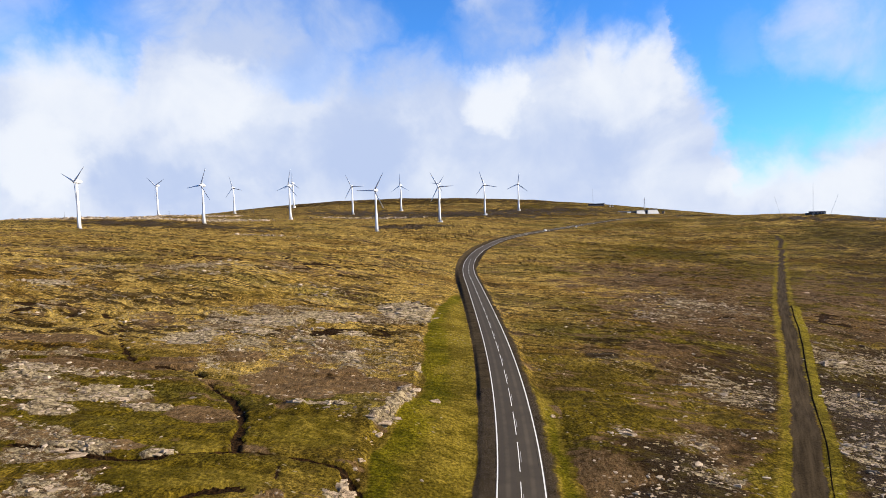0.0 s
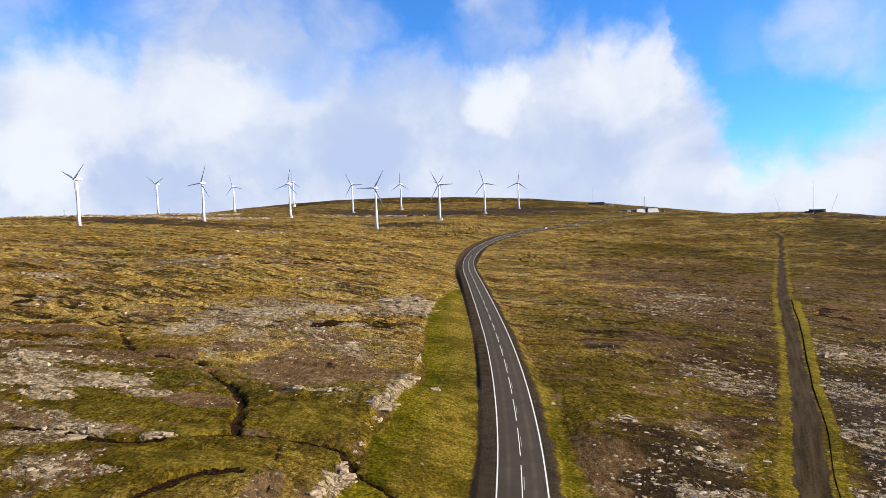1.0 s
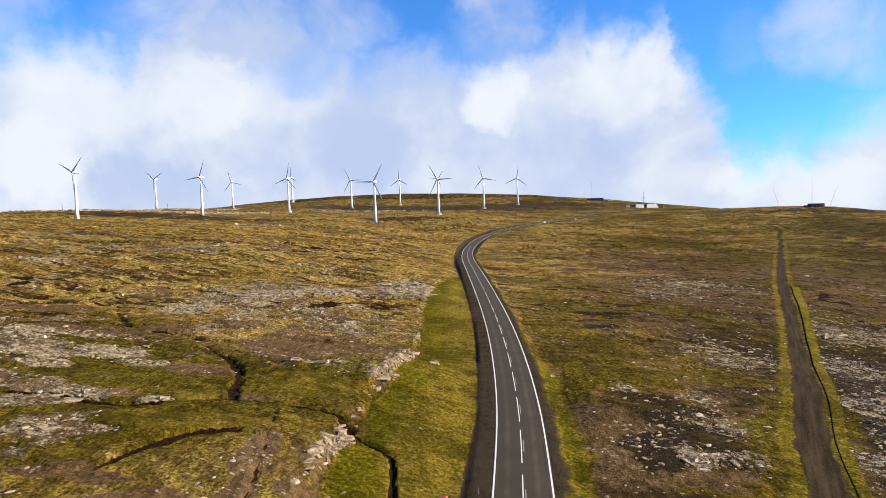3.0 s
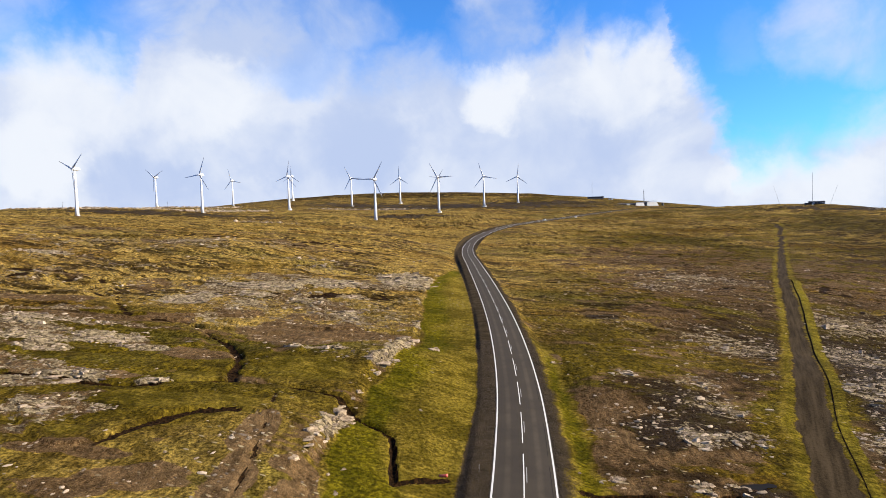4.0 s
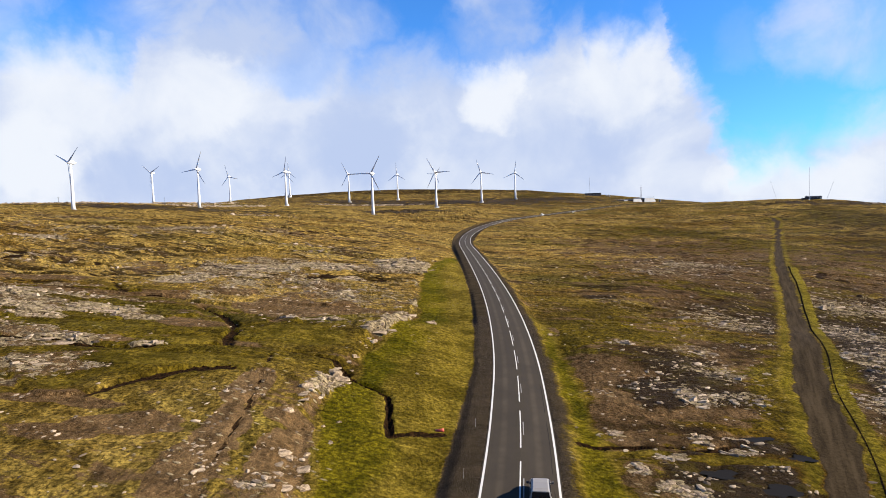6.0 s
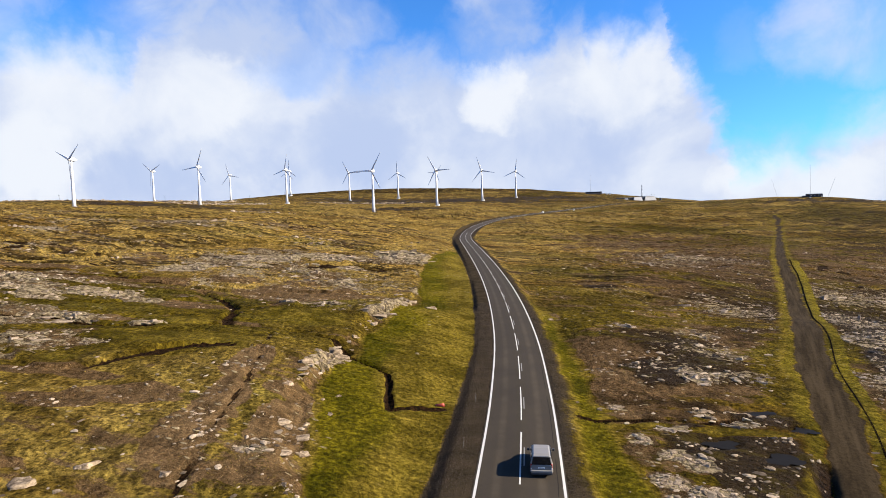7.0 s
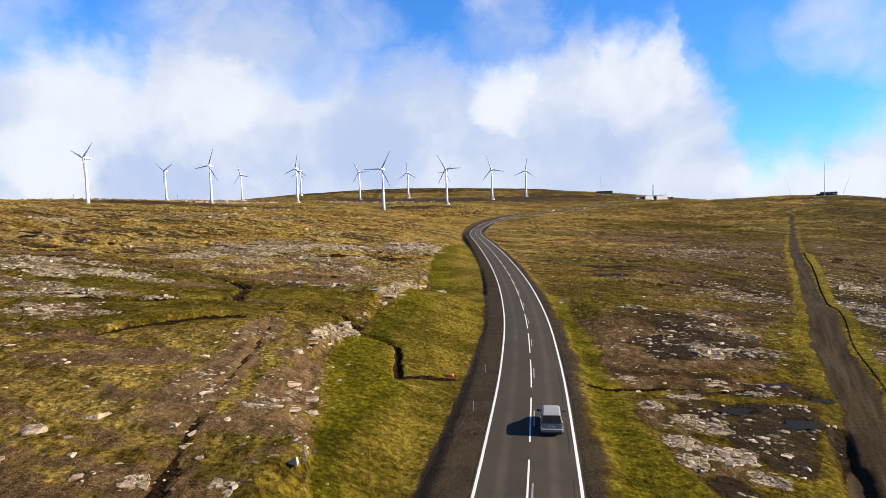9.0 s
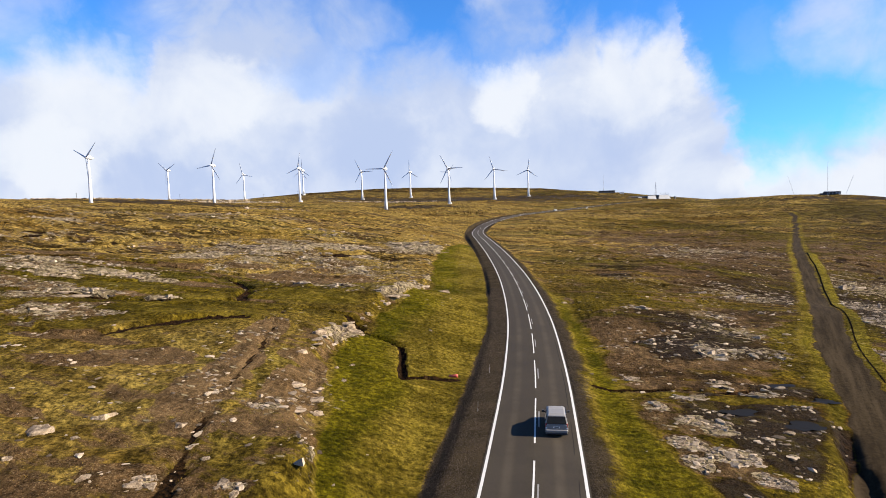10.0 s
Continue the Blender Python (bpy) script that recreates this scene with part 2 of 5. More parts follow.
# ground strewn with broken slabs
FIELDS = ((-80, 100, 14, 6), (-60, 165, 18, 8), (-70, 112, 12, 5), (-95, 128, 16, 6), (-46, 66, 7.5, 6.3), (-55, 75, 6.4, 4.5), (-64, 80, 9, 4), (63.9, 125, 9, 15), (40.2, 91.8, 4.2, 5), (39.5, 81.1, 4.5, 3.8), (31.6, 70.8, 2.6, 3.6), (36.7, 71, 3.7, 2.4), (115, 160, 11, 16),
          (66.4, 88.3, 3, 7), (53.3, 70.7, 2.6, 3.4), (30, 95.5, 2.4, 2.4), (90, 130, 8, 14), (-20, 178, 16, 10), (-45, 182, 16, 7))
RUBBLE = ((17.3, 52.3, 1.0, 1.1), (19.5, 49.1, 1.3, 1.0), (20.5, 47.5, 1.2, 1.3), (17.1, 44.4, 1.4, 1.1), (19.6, 42.5, 1.8, 1.3), (16.5, 41.1, 0.8, 1.3), (20.2, 39.3, 0.8, 0.9), (21.3, 38.9, 0.5, 0.7), (29.9, 59.8, 0.7, 0.7),
          (26.2, 58.8, 0.9, 1.2), (21.4, 54.7, 1.3, 0.7), (17.8, 60.4, 0.8, 1.3), (30.7, 70.7, 1.4, 3), (28.7, 56, 1.7, 0.6), (-18.6, 32.2, 0.9, 1.0), (-13.4, 32, 0.9, 0.5), (-15.4, 43.6, 1.3, 0.7))
MUD = ((-75, 120, 18, 6), (-40.5, 57.3, 4, 1.6), (-28.8, 117.9, 17.3, 10.5), (-48.2, 135.1, 5.1, 4.6), (-52.8, 78.4, 9.3, 1.9), (-39.2, 93.1, 6, 4.2), (-35.1, 56.3, 3.6, 1.4), (-21.9, 63.5, 1.8, 4.3), (-61.7, 126.9, 4.5, 4), (-101.2, 144.2, 12, 5), (61.7, 157.9, 10.7, 7), (20.1, 107, 1.5, 5),
       (23, 80.4, 5.5, 6), (-29.6, 52.4, 5.2, 2.6), (-20.9, 52.7, 2, 4.4), (-21.2, 45.2, 2.1, 4.7), (-14.5, 50.2, 2.6, 7), (-15.9, 57.5, 2.5, 2), (-19.8, 32.4, 2.9, 2), (-34, 49.5, 3.5, 1.6), (-30.7, 39.2, 1.6, 0.7), (-19.1, 38.7, 1.9, 1.4), (29.4, 81.7, 4.9, 4.5))
MEADOWS = ((28.5, 54.4, 5.5, 0.9), (19.3, 55.6, 2.5, 0.7), (-22.3, 88.4, 9.6, 8), (-35.3, 79.4, 3.7, 2.4), (-34.4, 70.3, 11.3, 3.6), (-41.3, 61, 4, 3))
# the patch at (18, 104) darkens a cut bank and paints in its shade
BOG = ((25.8, 50.1, 5.2, 4.6), (33.2, 58.4, 4.3, 2), (24.4, 42.1, 2.4, 3.7), (22.6, 45.3, 1.5, 2.2), (26.9, 71.5, 4.2, 6), (17.5, 37.4, 1.6, 1.6), (18.0, 104, 1.3, 2.4), (66, 113, 5, 7), (41, 150, 5, 2),
       (-50, 660, 46, 24), (-15, 680, 40, 14), (-300, 605, 150, 38), (20, 900, 210, 75), (170, 960, 120, 55), (-120, 960, 90, 60), (492, 640, 40, 14), (404, 648, 26, 12), (445, 632, 34, 8))
FAR_STONES = ((-120, 828, 75, 9), (-400, 735, 190, 36), (-466, 645, 24, 7), (-444, 672, 10, 22), (-422, 702, 24, 8), (-406, 838, 30, 10), (-440, 660, 60, 8), (-155, 499, 32, 8), (-70, 850, 50, 6), (-135, 197, 14, 4), (500, 636, 26, 6), (-440, 680, 90, 26), (-392, 842, 100, 26), (-330, 700, 60, 14))
PONDS = ((32.6, 60.2, 2.6, 0.9, -0.62), (24.9, 52.1, 1.9, 1.1, -0.42), (28.9, 49.2, 1.9, 1.5, -0.75), (34.9, 55.9, 1.3, 1.0, -0.95))


def blobs(x, y, rows, rag):
    out = np.full(x.shape, -1.0)
    for cx, cy, rx, ry in rows:
        out = np.maximum(out, 1 - np.sqrt(((x - cx) / rx) ** 2 + ((y - cy) / ry) ** 2))
    return out + rag


def survey(x, y, detail=True):
    """Level and cover of the ground at x, y: a dictionary of arrays."""
    z = land(x, y)
    near = smooth(np.hypot(x, y), 420, 160)
    rag = fbm(x, y, 9, 5, 11)
    fine = fbm(x, y, 2.2, 4, 23)
    wide = fbm(x, y, 45, 4, 31)
    dr, along, side = away(x, y, ROAD)
    dt, along_t, side_t = away(x, y, TRACK)
    db, along_b, side_b = away(x, y, BANK)
    left = side > 0
    level = road_level(along) + np.where(left, 1.0, -1.0) * np.minimum(dr, 7) * road_bank(y)
    # swells, and the low ledges of the lava beds
    open_land = smooth(dr, 10, 45) * smooth(dt, 4, 25)
    z = z + 2.0 * fbm(x, y, 60, 3, 3) * open_land
    ledge = fbm(x * 0.45, y, 30, 4, 5) * 7
    z = z + open_land * (0.75 + 0.9 * smooth(y, 220, 420)) * smooth(y, 900, 600) * (smooth(ledge - np.floor(ledge), 0.0, 0.16) - (ledge - np.floor(ledge))) * smooth(y, 60, 110)
    # the rocky bank above the green verge
    db = np.maximum(db + 2.2 * rag * smooth(db, 0.0, 2.0) + 1.3 * np.abs(rag), 0)
    bank = np.where(side_b < 0, 1.0, 0.0) * smooth(y, 262, 235) * smooth(y, 18, 34)
    lift = smooth(db + 1.2 * rag, 0.0, 2.4) * np.exp(-db / 30) * bank
    z = z + lift * (1.1 + 0.9 * rag) * (0.45 + 0.55 * smooth(y, 140, 110))
    verge = np.where(side_b > 0, 1.0, 0.0) * np.where(left, 1.0, 0.0) * smooth(y, 262, 235) * smooth(db + 1.5 * rag, -0.1, 1.6)
    slabs = blobs(x, y, SLABS, 1.0 * rag + 0.35 * fine)
    rubble = blobs(x, y, RUBBLE, 0.9 * rag + 0.5 * fine + 0.25)
    fields = blobs(x, y, FIELDS, 1.0 * rag + 0.3 * fine)
    mud = blobs(x, y, MUD, 0.8 * rag)
    meadow = smooth(blobs(x, y, MEADOWS, 0.7 * rag), -0.1, 0.35)
    bog = blobs(x, y, BOG, 1.5 * rag + 0.6 * fine + 0.5 * wide * (y > 400))
    bog = bog - 1.2 * meadow
    right = smooth(x - np.interp(y, ROAD[:, 1], ROAD[:, 0]), 22, 75) * smooth(y, 480, 260)
    band = smooth(y, 85, 150) * smooth(y, 300, 215) * smooth(x, 0, -18)
    lowland = smooth(y, 110, 60) * smooth(x, -10, -22)
    shore = smooth(y, 108, 82) * smooth(y, 52, 60) * smooth(x - np.interp(y, ROAD[:, 1], ROAD[:, 0]), 5.5, 9) * smooth(dt, 5, 9) * (x > 0)
    # how stony and how bare the moor is
    stony = 0.12 + 0.45 * wide + 0.33 * rag + 0.10 * right + 0.14 * band - 0.06 * lowland + 0.16 * shore - 0.16 * smooth(y, 280, 420)
    stony = np.maximum.reduce([stony, 0.86 * smooth(slabs, -0.15, 0.45), 0.66 * smooth(rubble, -0.15, 0.4), 0.47 * smooth(fields, -0.4, 0.25), 0.22 * smooth(bog, -0.1, 0.3) * (y < 90), 0.85 * smooth(blobs(x, y, FAR_STONES, 0.6 * rag), 0.0, 0.4)])
    ledges = np.exp(-((y - 71) / 7) ** 2) + np.exp(-((y - 106) / 14) ** 2) + 0.7 * np.exp(-((y - 185) / 14) ** 2)
    edge = np.exp(-((db - 1.0) / 1.9) ** 2) * bank * smooth(ledges + 1.6 * rag + 0.9 * fine, 0.35, 0.9)
    stony = np.maximum(stony, 0.95 * edge)
    bare = 0.30 + 0.40 * wide + 0.42 * fbm(x, y, 15, 5, 61) + 0.30 * right - 0.06 * band - 0.05 * lowland + 0.34 * shore - 0.12 * smooth(y, 280, 420)
    bare = np.maximum(bare, 0.60 * smooth(fields, -0.3, 0.3))
    bare = np.maximum(bare, 0.66 * smooth(rubble, -0.45, 0.1))
    bare = np.maximum(bare, 0.82 * smooth(mud, -0.3, 0.1))
    bare = np.maximum(bare, 0.56 * smooth(away(x, y, GULLY)[0] + 3.0 * rag, 2.0, 0.4))
    dark = np.maximum(smooth(bog, -0.35, 0.45) * np.where(y > 400, 0.8, 1.0), 0.6 * smooth(y, 1150, 1190) * smooth(x, 340, 200))
    dark = np.maximum(dark, (0.42 * right + 0.35 * wide * right) * (0.35 + 0.65 * smooth(y, 220, 130)) + 0.72 * shore * smooth(rag + wide, -0.4, 0.1) + 0.30 * right * smooth(y, 190, 110))
    dark = np.maximum(dark, 0.36 * smooth(y, 740, 900))
    dark = np.maximum(dark, 0.30 * smooth(rubble, -0.45, 0.1) * (x > 0))
    dark = np.maximum(dark, 0.45 * (side_t < 0) * smooth(dt, 4, 8) * smooth(y, 160, 100) * smooth(y, 20, 40))
    dark = np.maximum(dark, 0.42 * smooth(x - 0.5 * y, 0, 110) * smooth(y, 200, 300))
    straw = np.clip(0.22 + 0.25 * band + 0.10 * lowland + 0.75 * smooth(y, 120, 300) * smooth(x, 160, 10) + 0.25 * smooth(y, 300, 600) + 0.6 * wide + 0.08 * verge, 0, 1)
    # water's ways
    ds = away(x, y, STREAM)[0]
    dk = away(x, y, BROOK)[0]
    dd = away(x, y, DITCH)[0]
    dg = away(x, y, GULLY)[0]
    dp, along_p, side_p = away(x, y, PEAT_EDGE)
    dc = away(x, y, CULVERT)[0]
    dh = away(x, y, HOLLOW)[0]
    wob = 0.7 * fine + 0.6 * rag
    cut = np.maximum.reduce([0.6 * smooth(ds + 1.4 * wob, 0.9, 0.15), 0.6 * smooth(dk + 1.2 * wob, 0.85, 0.2), 0.55 * smooth(dd + 0.4 * wob, 0.50, 0.18),
                             0.22 * smooth(dg + wob, 0.5, 0.1), 0.5 * smooth(dc + wob, 0.7, 0.2), 0.65 * smooth(dh + 0.6 * wob, 1.3, 0.3)])
    step = np.where(side_p > 0, 1.0, 0.0) * np.exp(-dp / 8) * smooth(dp + 0.4 * wob, 0.0, 0.45)
    z = z + 0.48 * step
    # for the hollow and the peat edge this mask also paints in shade
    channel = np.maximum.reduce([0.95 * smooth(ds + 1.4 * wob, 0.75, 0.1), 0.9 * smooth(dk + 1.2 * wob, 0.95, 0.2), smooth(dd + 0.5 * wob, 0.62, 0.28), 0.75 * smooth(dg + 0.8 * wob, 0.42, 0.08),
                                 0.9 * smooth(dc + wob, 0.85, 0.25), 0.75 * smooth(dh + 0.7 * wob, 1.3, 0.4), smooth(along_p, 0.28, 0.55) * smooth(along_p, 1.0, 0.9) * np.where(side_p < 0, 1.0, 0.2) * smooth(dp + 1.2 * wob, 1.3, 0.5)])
    hag_shade = np.abs(fbm(x * 0.6, y, 24, 4, 71))
    hags = smooth(hag_shade, 0.045, 0.015) * smooth(fbm(x, y, 60, 3, 73), -0.06, 0.08) * smooth(dr, 12, 25) * smooth(dt, 6, 10) * smooth(y, 100, 170) * smooth(y, 420, 260)
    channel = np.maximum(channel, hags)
    if detail:
        z = z + near * (1 - 0.9 * smooth(dt, 4.5, 2.6)) * ((0.34 * rag + 0.16 * fine) * (1 - 0.75 * np.maximum(verge, meadow)) + 0.09 * fbm(x, y, 0.8, 3, 81))
        blocks = np.abs(fbm(x * 0.6, y, 3.4, 4, 91)) * 2.4
        crag = np.maximum(smooth(slabs, 0.1, 0.5), 0.8 * edge)
        z = z + near * crag * (0.06 + 0.36 * np.round(blocks * 4) / 4 + 0.15 * fine)
    z = z - cut * (0.5 + 0.5 * near) - 0.55 * hags * smooth(y, 900, 300)
    # the road on its bank of gravel
    shoulder = np.where(left, HALF + 2.3, HALF + 1.0)
    foot = np.where(left, np.interp(y, (40, 85, 200, 300), (1.9, 0.9, 1.2, 2.4)), 3.0)
    drop = np.where(left, np.interp(y, (40, 85, 150, 230, 320, 420), (0.85, 0.4, 0.3, 0.7, 1.7, 1.2)), 0.75)
    z = z - np.maximum(z - (level - drop), 0) * np.exp(-(np.maximum(dr - shoulder - foot, 0) / 3.5) ** 2) * smooth(y, 420, 250)
    z = z + np.maximum(level - drop - 0.3 - z, 0) * np.exp(-(np.maximum(dr - shoulder - foot, 0) / 6) ** 2) * left * smooth(y, 240, 190)
    on = np.where(dr < shoulder, 1.0, smooth(dr - shoulder, foot, 0.0))
    z = z * (1 - on) + on * (level - 0.06 - 0.05 * np.maximum(dr - HALF, 0) + 0.07 * fine * (dr > HALF + 0.3))
    z = np.where(dr < HALF + 0.15, level - 0.16, z)
    ragged = np.where(left, 0.35, 1.2) * (rag + fine)
    gravel = np.where(left, smooth(dr + ragged * 0.8, shoulder + foot + 0.3, shoulder + foot - 0.5), smooth(dr + ragged - 2.5 * smooth(y, 330, 420), shoulder + 2.0, shoulder - 1.0))
    # pools lie flat
    for cx, cy, rx, ry, top in PONDS:
        dish = smooth(np.hypot((x - cx) / rx, (y - cy) / ry) + 0.5 * fine, 1.9, 0.9)
        z = z * (1 - dish) + dish * (top - 0.12 + 0.22 * smooth(np.hypot((x - cx) / rx, (y - cy) / ry) + 0.9 * fine, 0.6, 1.1))
    # the side track
    z = z - smooth(dt, 3.4, 1.8) * 0.15
    worn = smooth(dt + 0.7 * fine + 0.8 * rag + 0.5 * fbm(x, y, 20, 2, 37), 2.3, 1.7)
    rim = smooth(dt + 1.6 * rag, 5.4, 3.0) * (1 - worn)
    nearside = smooth(dr - shoulder + 3 * rag, np.interp(y, (40, 56, 62, 90), (9.5, 7, 4.5, 5)), 2) * smooth(y, 150, 90) * (x > 5) * smooth(rag + 0.5 * wide, 0.22, 0.0)
    off = x - np.interp(y, ROAD[:, 1], ROAD[:, 0])
    wedge = smooth(off + 1.6 * rag, np.interp(y, (30, 40, 56, 60), (13.5, 12.0, 9.0, 7.0)), np.interp(y, (30, 40, 56, 60), (12.3, 10.8, 7.6, 5.6))) * smooth(off, 4.2, 5.8) * smooth(y, 61, 57)
    lush = np.maximum.reduce([wedge * 0.85, verge * (0.66 + 0.34 * smooth(db + 4 * rag, 8, 2.5)), rim * 0.75 * smooth(dh, 0.4, 1.3), nearside * 0.9])
    lush = np.clip(np.maximum(lush, 0.6 * meadow), 0, 1)
    bare, stony = bare * (1 - 0.8 * meadow), stony * (1 - 0.7 * meadow) * (1 - 0.85 * smooth(mud, 0.0, 0.3) * (y > 90))
    keep = (1 - gravel) * (1 - worn)
    # distance at which the painted hag and gap shade sets in
    shade_far = smooth(np.hypot(x, y), 100, 170)
    open_ground = keep * (1 - 0.9 * np.maximum.reduce([lush, verge, wedge]) * (edge < 0.5))
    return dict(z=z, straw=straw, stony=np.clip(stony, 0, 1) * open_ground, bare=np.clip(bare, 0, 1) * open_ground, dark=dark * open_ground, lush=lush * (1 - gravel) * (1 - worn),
                gravel=gravel, track=worn * (1 - gravel), channel=channel * keep, shade_far=shade_far, dr=dr, dt=dt)


def ground_at(x, y):
    return float(survey(np.array([float(x)]), np.array([float(y)]))["z"][0])


# ---------------------------------------------------------------- materials


def material(name):
    m = bpy.data.materials.new(name)
    m.use_nodes = True
    g = Nodes(m.node_tree)
    out = g.add("ShaderNodeOutputMaterial")
    b = g.add("ShaderNodeBsdfPrincipled")
    g.tree.links.new(b.outputs[0], out.inputs[0])
    return m, g, b


def bumped(g, b, height, strength=0.5, distance=0.1):
    n = g.add("ShaderNodeBump")
    n.inputs["Strength"].default_value, n.inputs["Distance"].default_value = strength, distance
    g.put(n.inputs["Height"], height)
    g.tree.links.new(n.outputs[0], b.inputs["Normal"])


def plain(name, colour, rough=0.5, metal=0.0, spread=0.12, size=3.0, bump=0.0):
    """A paint or metal with faint stains at two scales."""
    m, g, b = material(name)
    where = g.add("ShaderNodeTexCoord").outputs["Object"]
    n = g.math("ADD", g.math("MULTIPLY", g.noise(where, size, 5), 0.6), g.math("MULTIPLY", g.noise(where, size * 9, 3), 0.4))
    k = g.step(n, 0.3, 0.7, 1 - spread, 1 + spread)
    g.put(b.inputs["Base Color"], g.mix(1.0, colour, k, "MULTIPLY"))
    g.put(b.inputs["Roughness"], g.step(n, 0.3, 0.7, max(rough - 0.1, 0.02), min(rough + 0.1, 1)))
    b.inputs["Metallic"].default_value = metal
    if bump:
        bumped(g, b, n, 0.4, bump)
    return m


def bedding(g, where):
    """Places turned so that x runs along the beds of rock."""
    turned = g.add("ShaderNodeVectorRotate")
    turned.rotation_type = "Z_AXIS"
    turned.inputs["Angle"].default_value = radians(17)
    g.put(turned.inputs["Vector"], where)
    return turned.outputs[0]


def grass_colour(g, where):
    """Straw, ochre and olive turf, with shade painted dark between the tussocks; greener where lush."""
    flat = g.vec("MULTIPLY", where, (1.0, 1.0, 0.0))
    lay = bedding(g, where)
    drawn = g.vec("MULTIPLY", lay, (0.55, 0.9, 0.5))
    n_huge, n_big, n_mid = g.noise(flat, 0.011, 5, 0.6), g.noise(drawn, 0.07, 7, 0.65), g.noise(drawn, 0.55, 7, 0.65)
    n_fine = g.noise(flat, 2.4, 6, 0.7)
    streak = g.noise(g.vec("MULTIPLY", lay, (0.55, 0.9, 0.0)), 0.06, 10, 0.75)
    tone = g.math("ADD", g.math("MULTIPLY", n_big, 0.5), g.math("MULTIPLY", n_mid, 0.5))
    olive = g.mix(g.step(tone, 0.42, 0.57), (0.080, 0.058, 0.0058), (0.170, 0.122, 0.0130))
    gold = g.mix(g.step(tone, 0.42, 0.57), (0.285, 0.182, 0.046), (0.610, 0.425, 0.140))
    grass = g.mix(g.step(g.math("MULTIPLY_ADD", n_huge, 0.6, g.attr("straw")), 0.45, 0.95), olive, gold)
    hue = g.noise(g.vec("MULTIPLY", lay, (0.32, 1.0, 0.0)), 0.024, 7, 0.62)
    grass = g.mix(g.step(hue, 0.52, 0.62, 0.0, 0.65), grass, g.mix(g.step(tone, 0.42, 0.57), (0.105, 0.052, 0.010), (0.245, 0.130, 0.026)))
    grass = g.mix(g.step(hue, 0.48, 0.38, 0.0, 0.60), grass, g.mix(g.step(tone, 0.42, 0.57), (0.072, 0.060, 0.013), (0.180, 0.155, 0.035)))
    # shade in the gaps of the turf, put into its colour
    grass = g.mix(g.math("MULTIPLY", g.step(n_fine, 0.52, 0.66), 0.5), grass, (0.030, 0.019, 0.005))
    grass = g.mix(g.math("MULTIPLY", g.step(streak, 0.54, 0.62), 0.4), grass, (0.048, 0.028, 0.009))
    # dark lines: peat hags, with the shade of gaps and ledges painted in
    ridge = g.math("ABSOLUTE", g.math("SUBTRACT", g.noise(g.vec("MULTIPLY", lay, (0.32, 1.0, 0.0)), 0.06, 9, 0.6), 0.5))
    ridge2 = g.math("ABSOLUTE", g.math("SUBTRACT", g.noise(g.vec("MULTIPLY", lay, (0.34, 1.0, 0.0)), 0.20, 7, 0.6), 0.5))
    hag_shade = g.math("MULTIPLY", g.step(ridge, 0.030, 0.012), g.step(n_big, 0.42, 0.50))
    hag_shade = g.math("MAXIMUM", hag_shade, g.math("MULTIPLY", g.step(ridge2, 0.026, 0.010), g.step(n_huge, 0.42, 0.54)))
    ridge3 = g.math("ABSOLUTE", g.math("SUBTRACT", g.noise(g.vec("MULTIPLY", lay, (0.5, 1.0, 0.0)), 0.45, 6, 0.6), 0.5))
    hag_shade = g.math("MAXIMUM", hag_shade, g.math("MULTIPLY", g.step(ridge3, 0.022, 0.008), g.step(n_big, 0.50, 0.58)))
    hag_shade = g.math("MULTIPLY", hag_shade, g.attr("shade_far"))
    grass = g.mix(g.math("MULTIPLY", hag_shade, 0.9), grass, (0.026, 0.014, 0.005))
    clump = g.noise(g.vec("MULTIPLY", where, (1.0, 0.45, 0.0)), 0.95, 9, 0.75)
    grass = g.mix(1.0, grass, g.step(n_fine, 0.36, 0.62, 1.32, 0.42), "MULTIPLY")
    grass = g.mix(1.0, grass, g.step(clump, 0.36, 0.64, 0.40, 1.5), "MULTIPLY")
    tussock = g.noise(g.vec("MULTIPLY", where, (1.0, 0.32, 0.0)), 0.34, 9, 0.74)
    # broader shaded crevices, also painted
    grass = g.mix(g.step(tussock, 0.55, 0.64, 0.0, 0.5), grass, (0.045, 0.027, 0.008))
    grass = g.mix(1.0, grass, g.step(tussock, 0.36, 0.54, 1.2, 0.95), "MULTIPLY")
    lush = g.mix(g.step(tone, 0.43, 0.56), (0.086, 0.078, 0.004), (0.190, 0.156, 0.0105))
    lush = g.mix(g.step(g.math("MULTIPLY_ADD", n_big, 0.5, g.attr("lush")), 1.15, 0.85, 0.0, 0.8), lush, g.mix(g.step(tone, 0.43, 0.56), (0.138, 0.103, 0.013), (0.305, 0.222, 0.044)))
    lush = g.mix(1.0, lush, g.step(g.noise(flat, 1.7, 5, 0.6), 0.40, 0.60, 1.25, 0.66), "MULTIPLY")
    lush = g.mix(1.0, lush, g.step(n_fine, 0.36, 0.62, 1.3, 0.60), "MULTIPLY")
    rag = g.math("SUBTRACT", g.math("ADD", g.math("MULTIPLY", n_mid, 0.5), g.math("MULTIPLY", n_fine, 0.5)), 0.5)
    green = g.step(g.math("MULTIPLY_ADD", rag, 1.1, g.attr("lush")), 0.25, 0.75)
    return g.mix(green, grass, lush), n_big, n_mid, n_fine, rag, hag_shade, clump


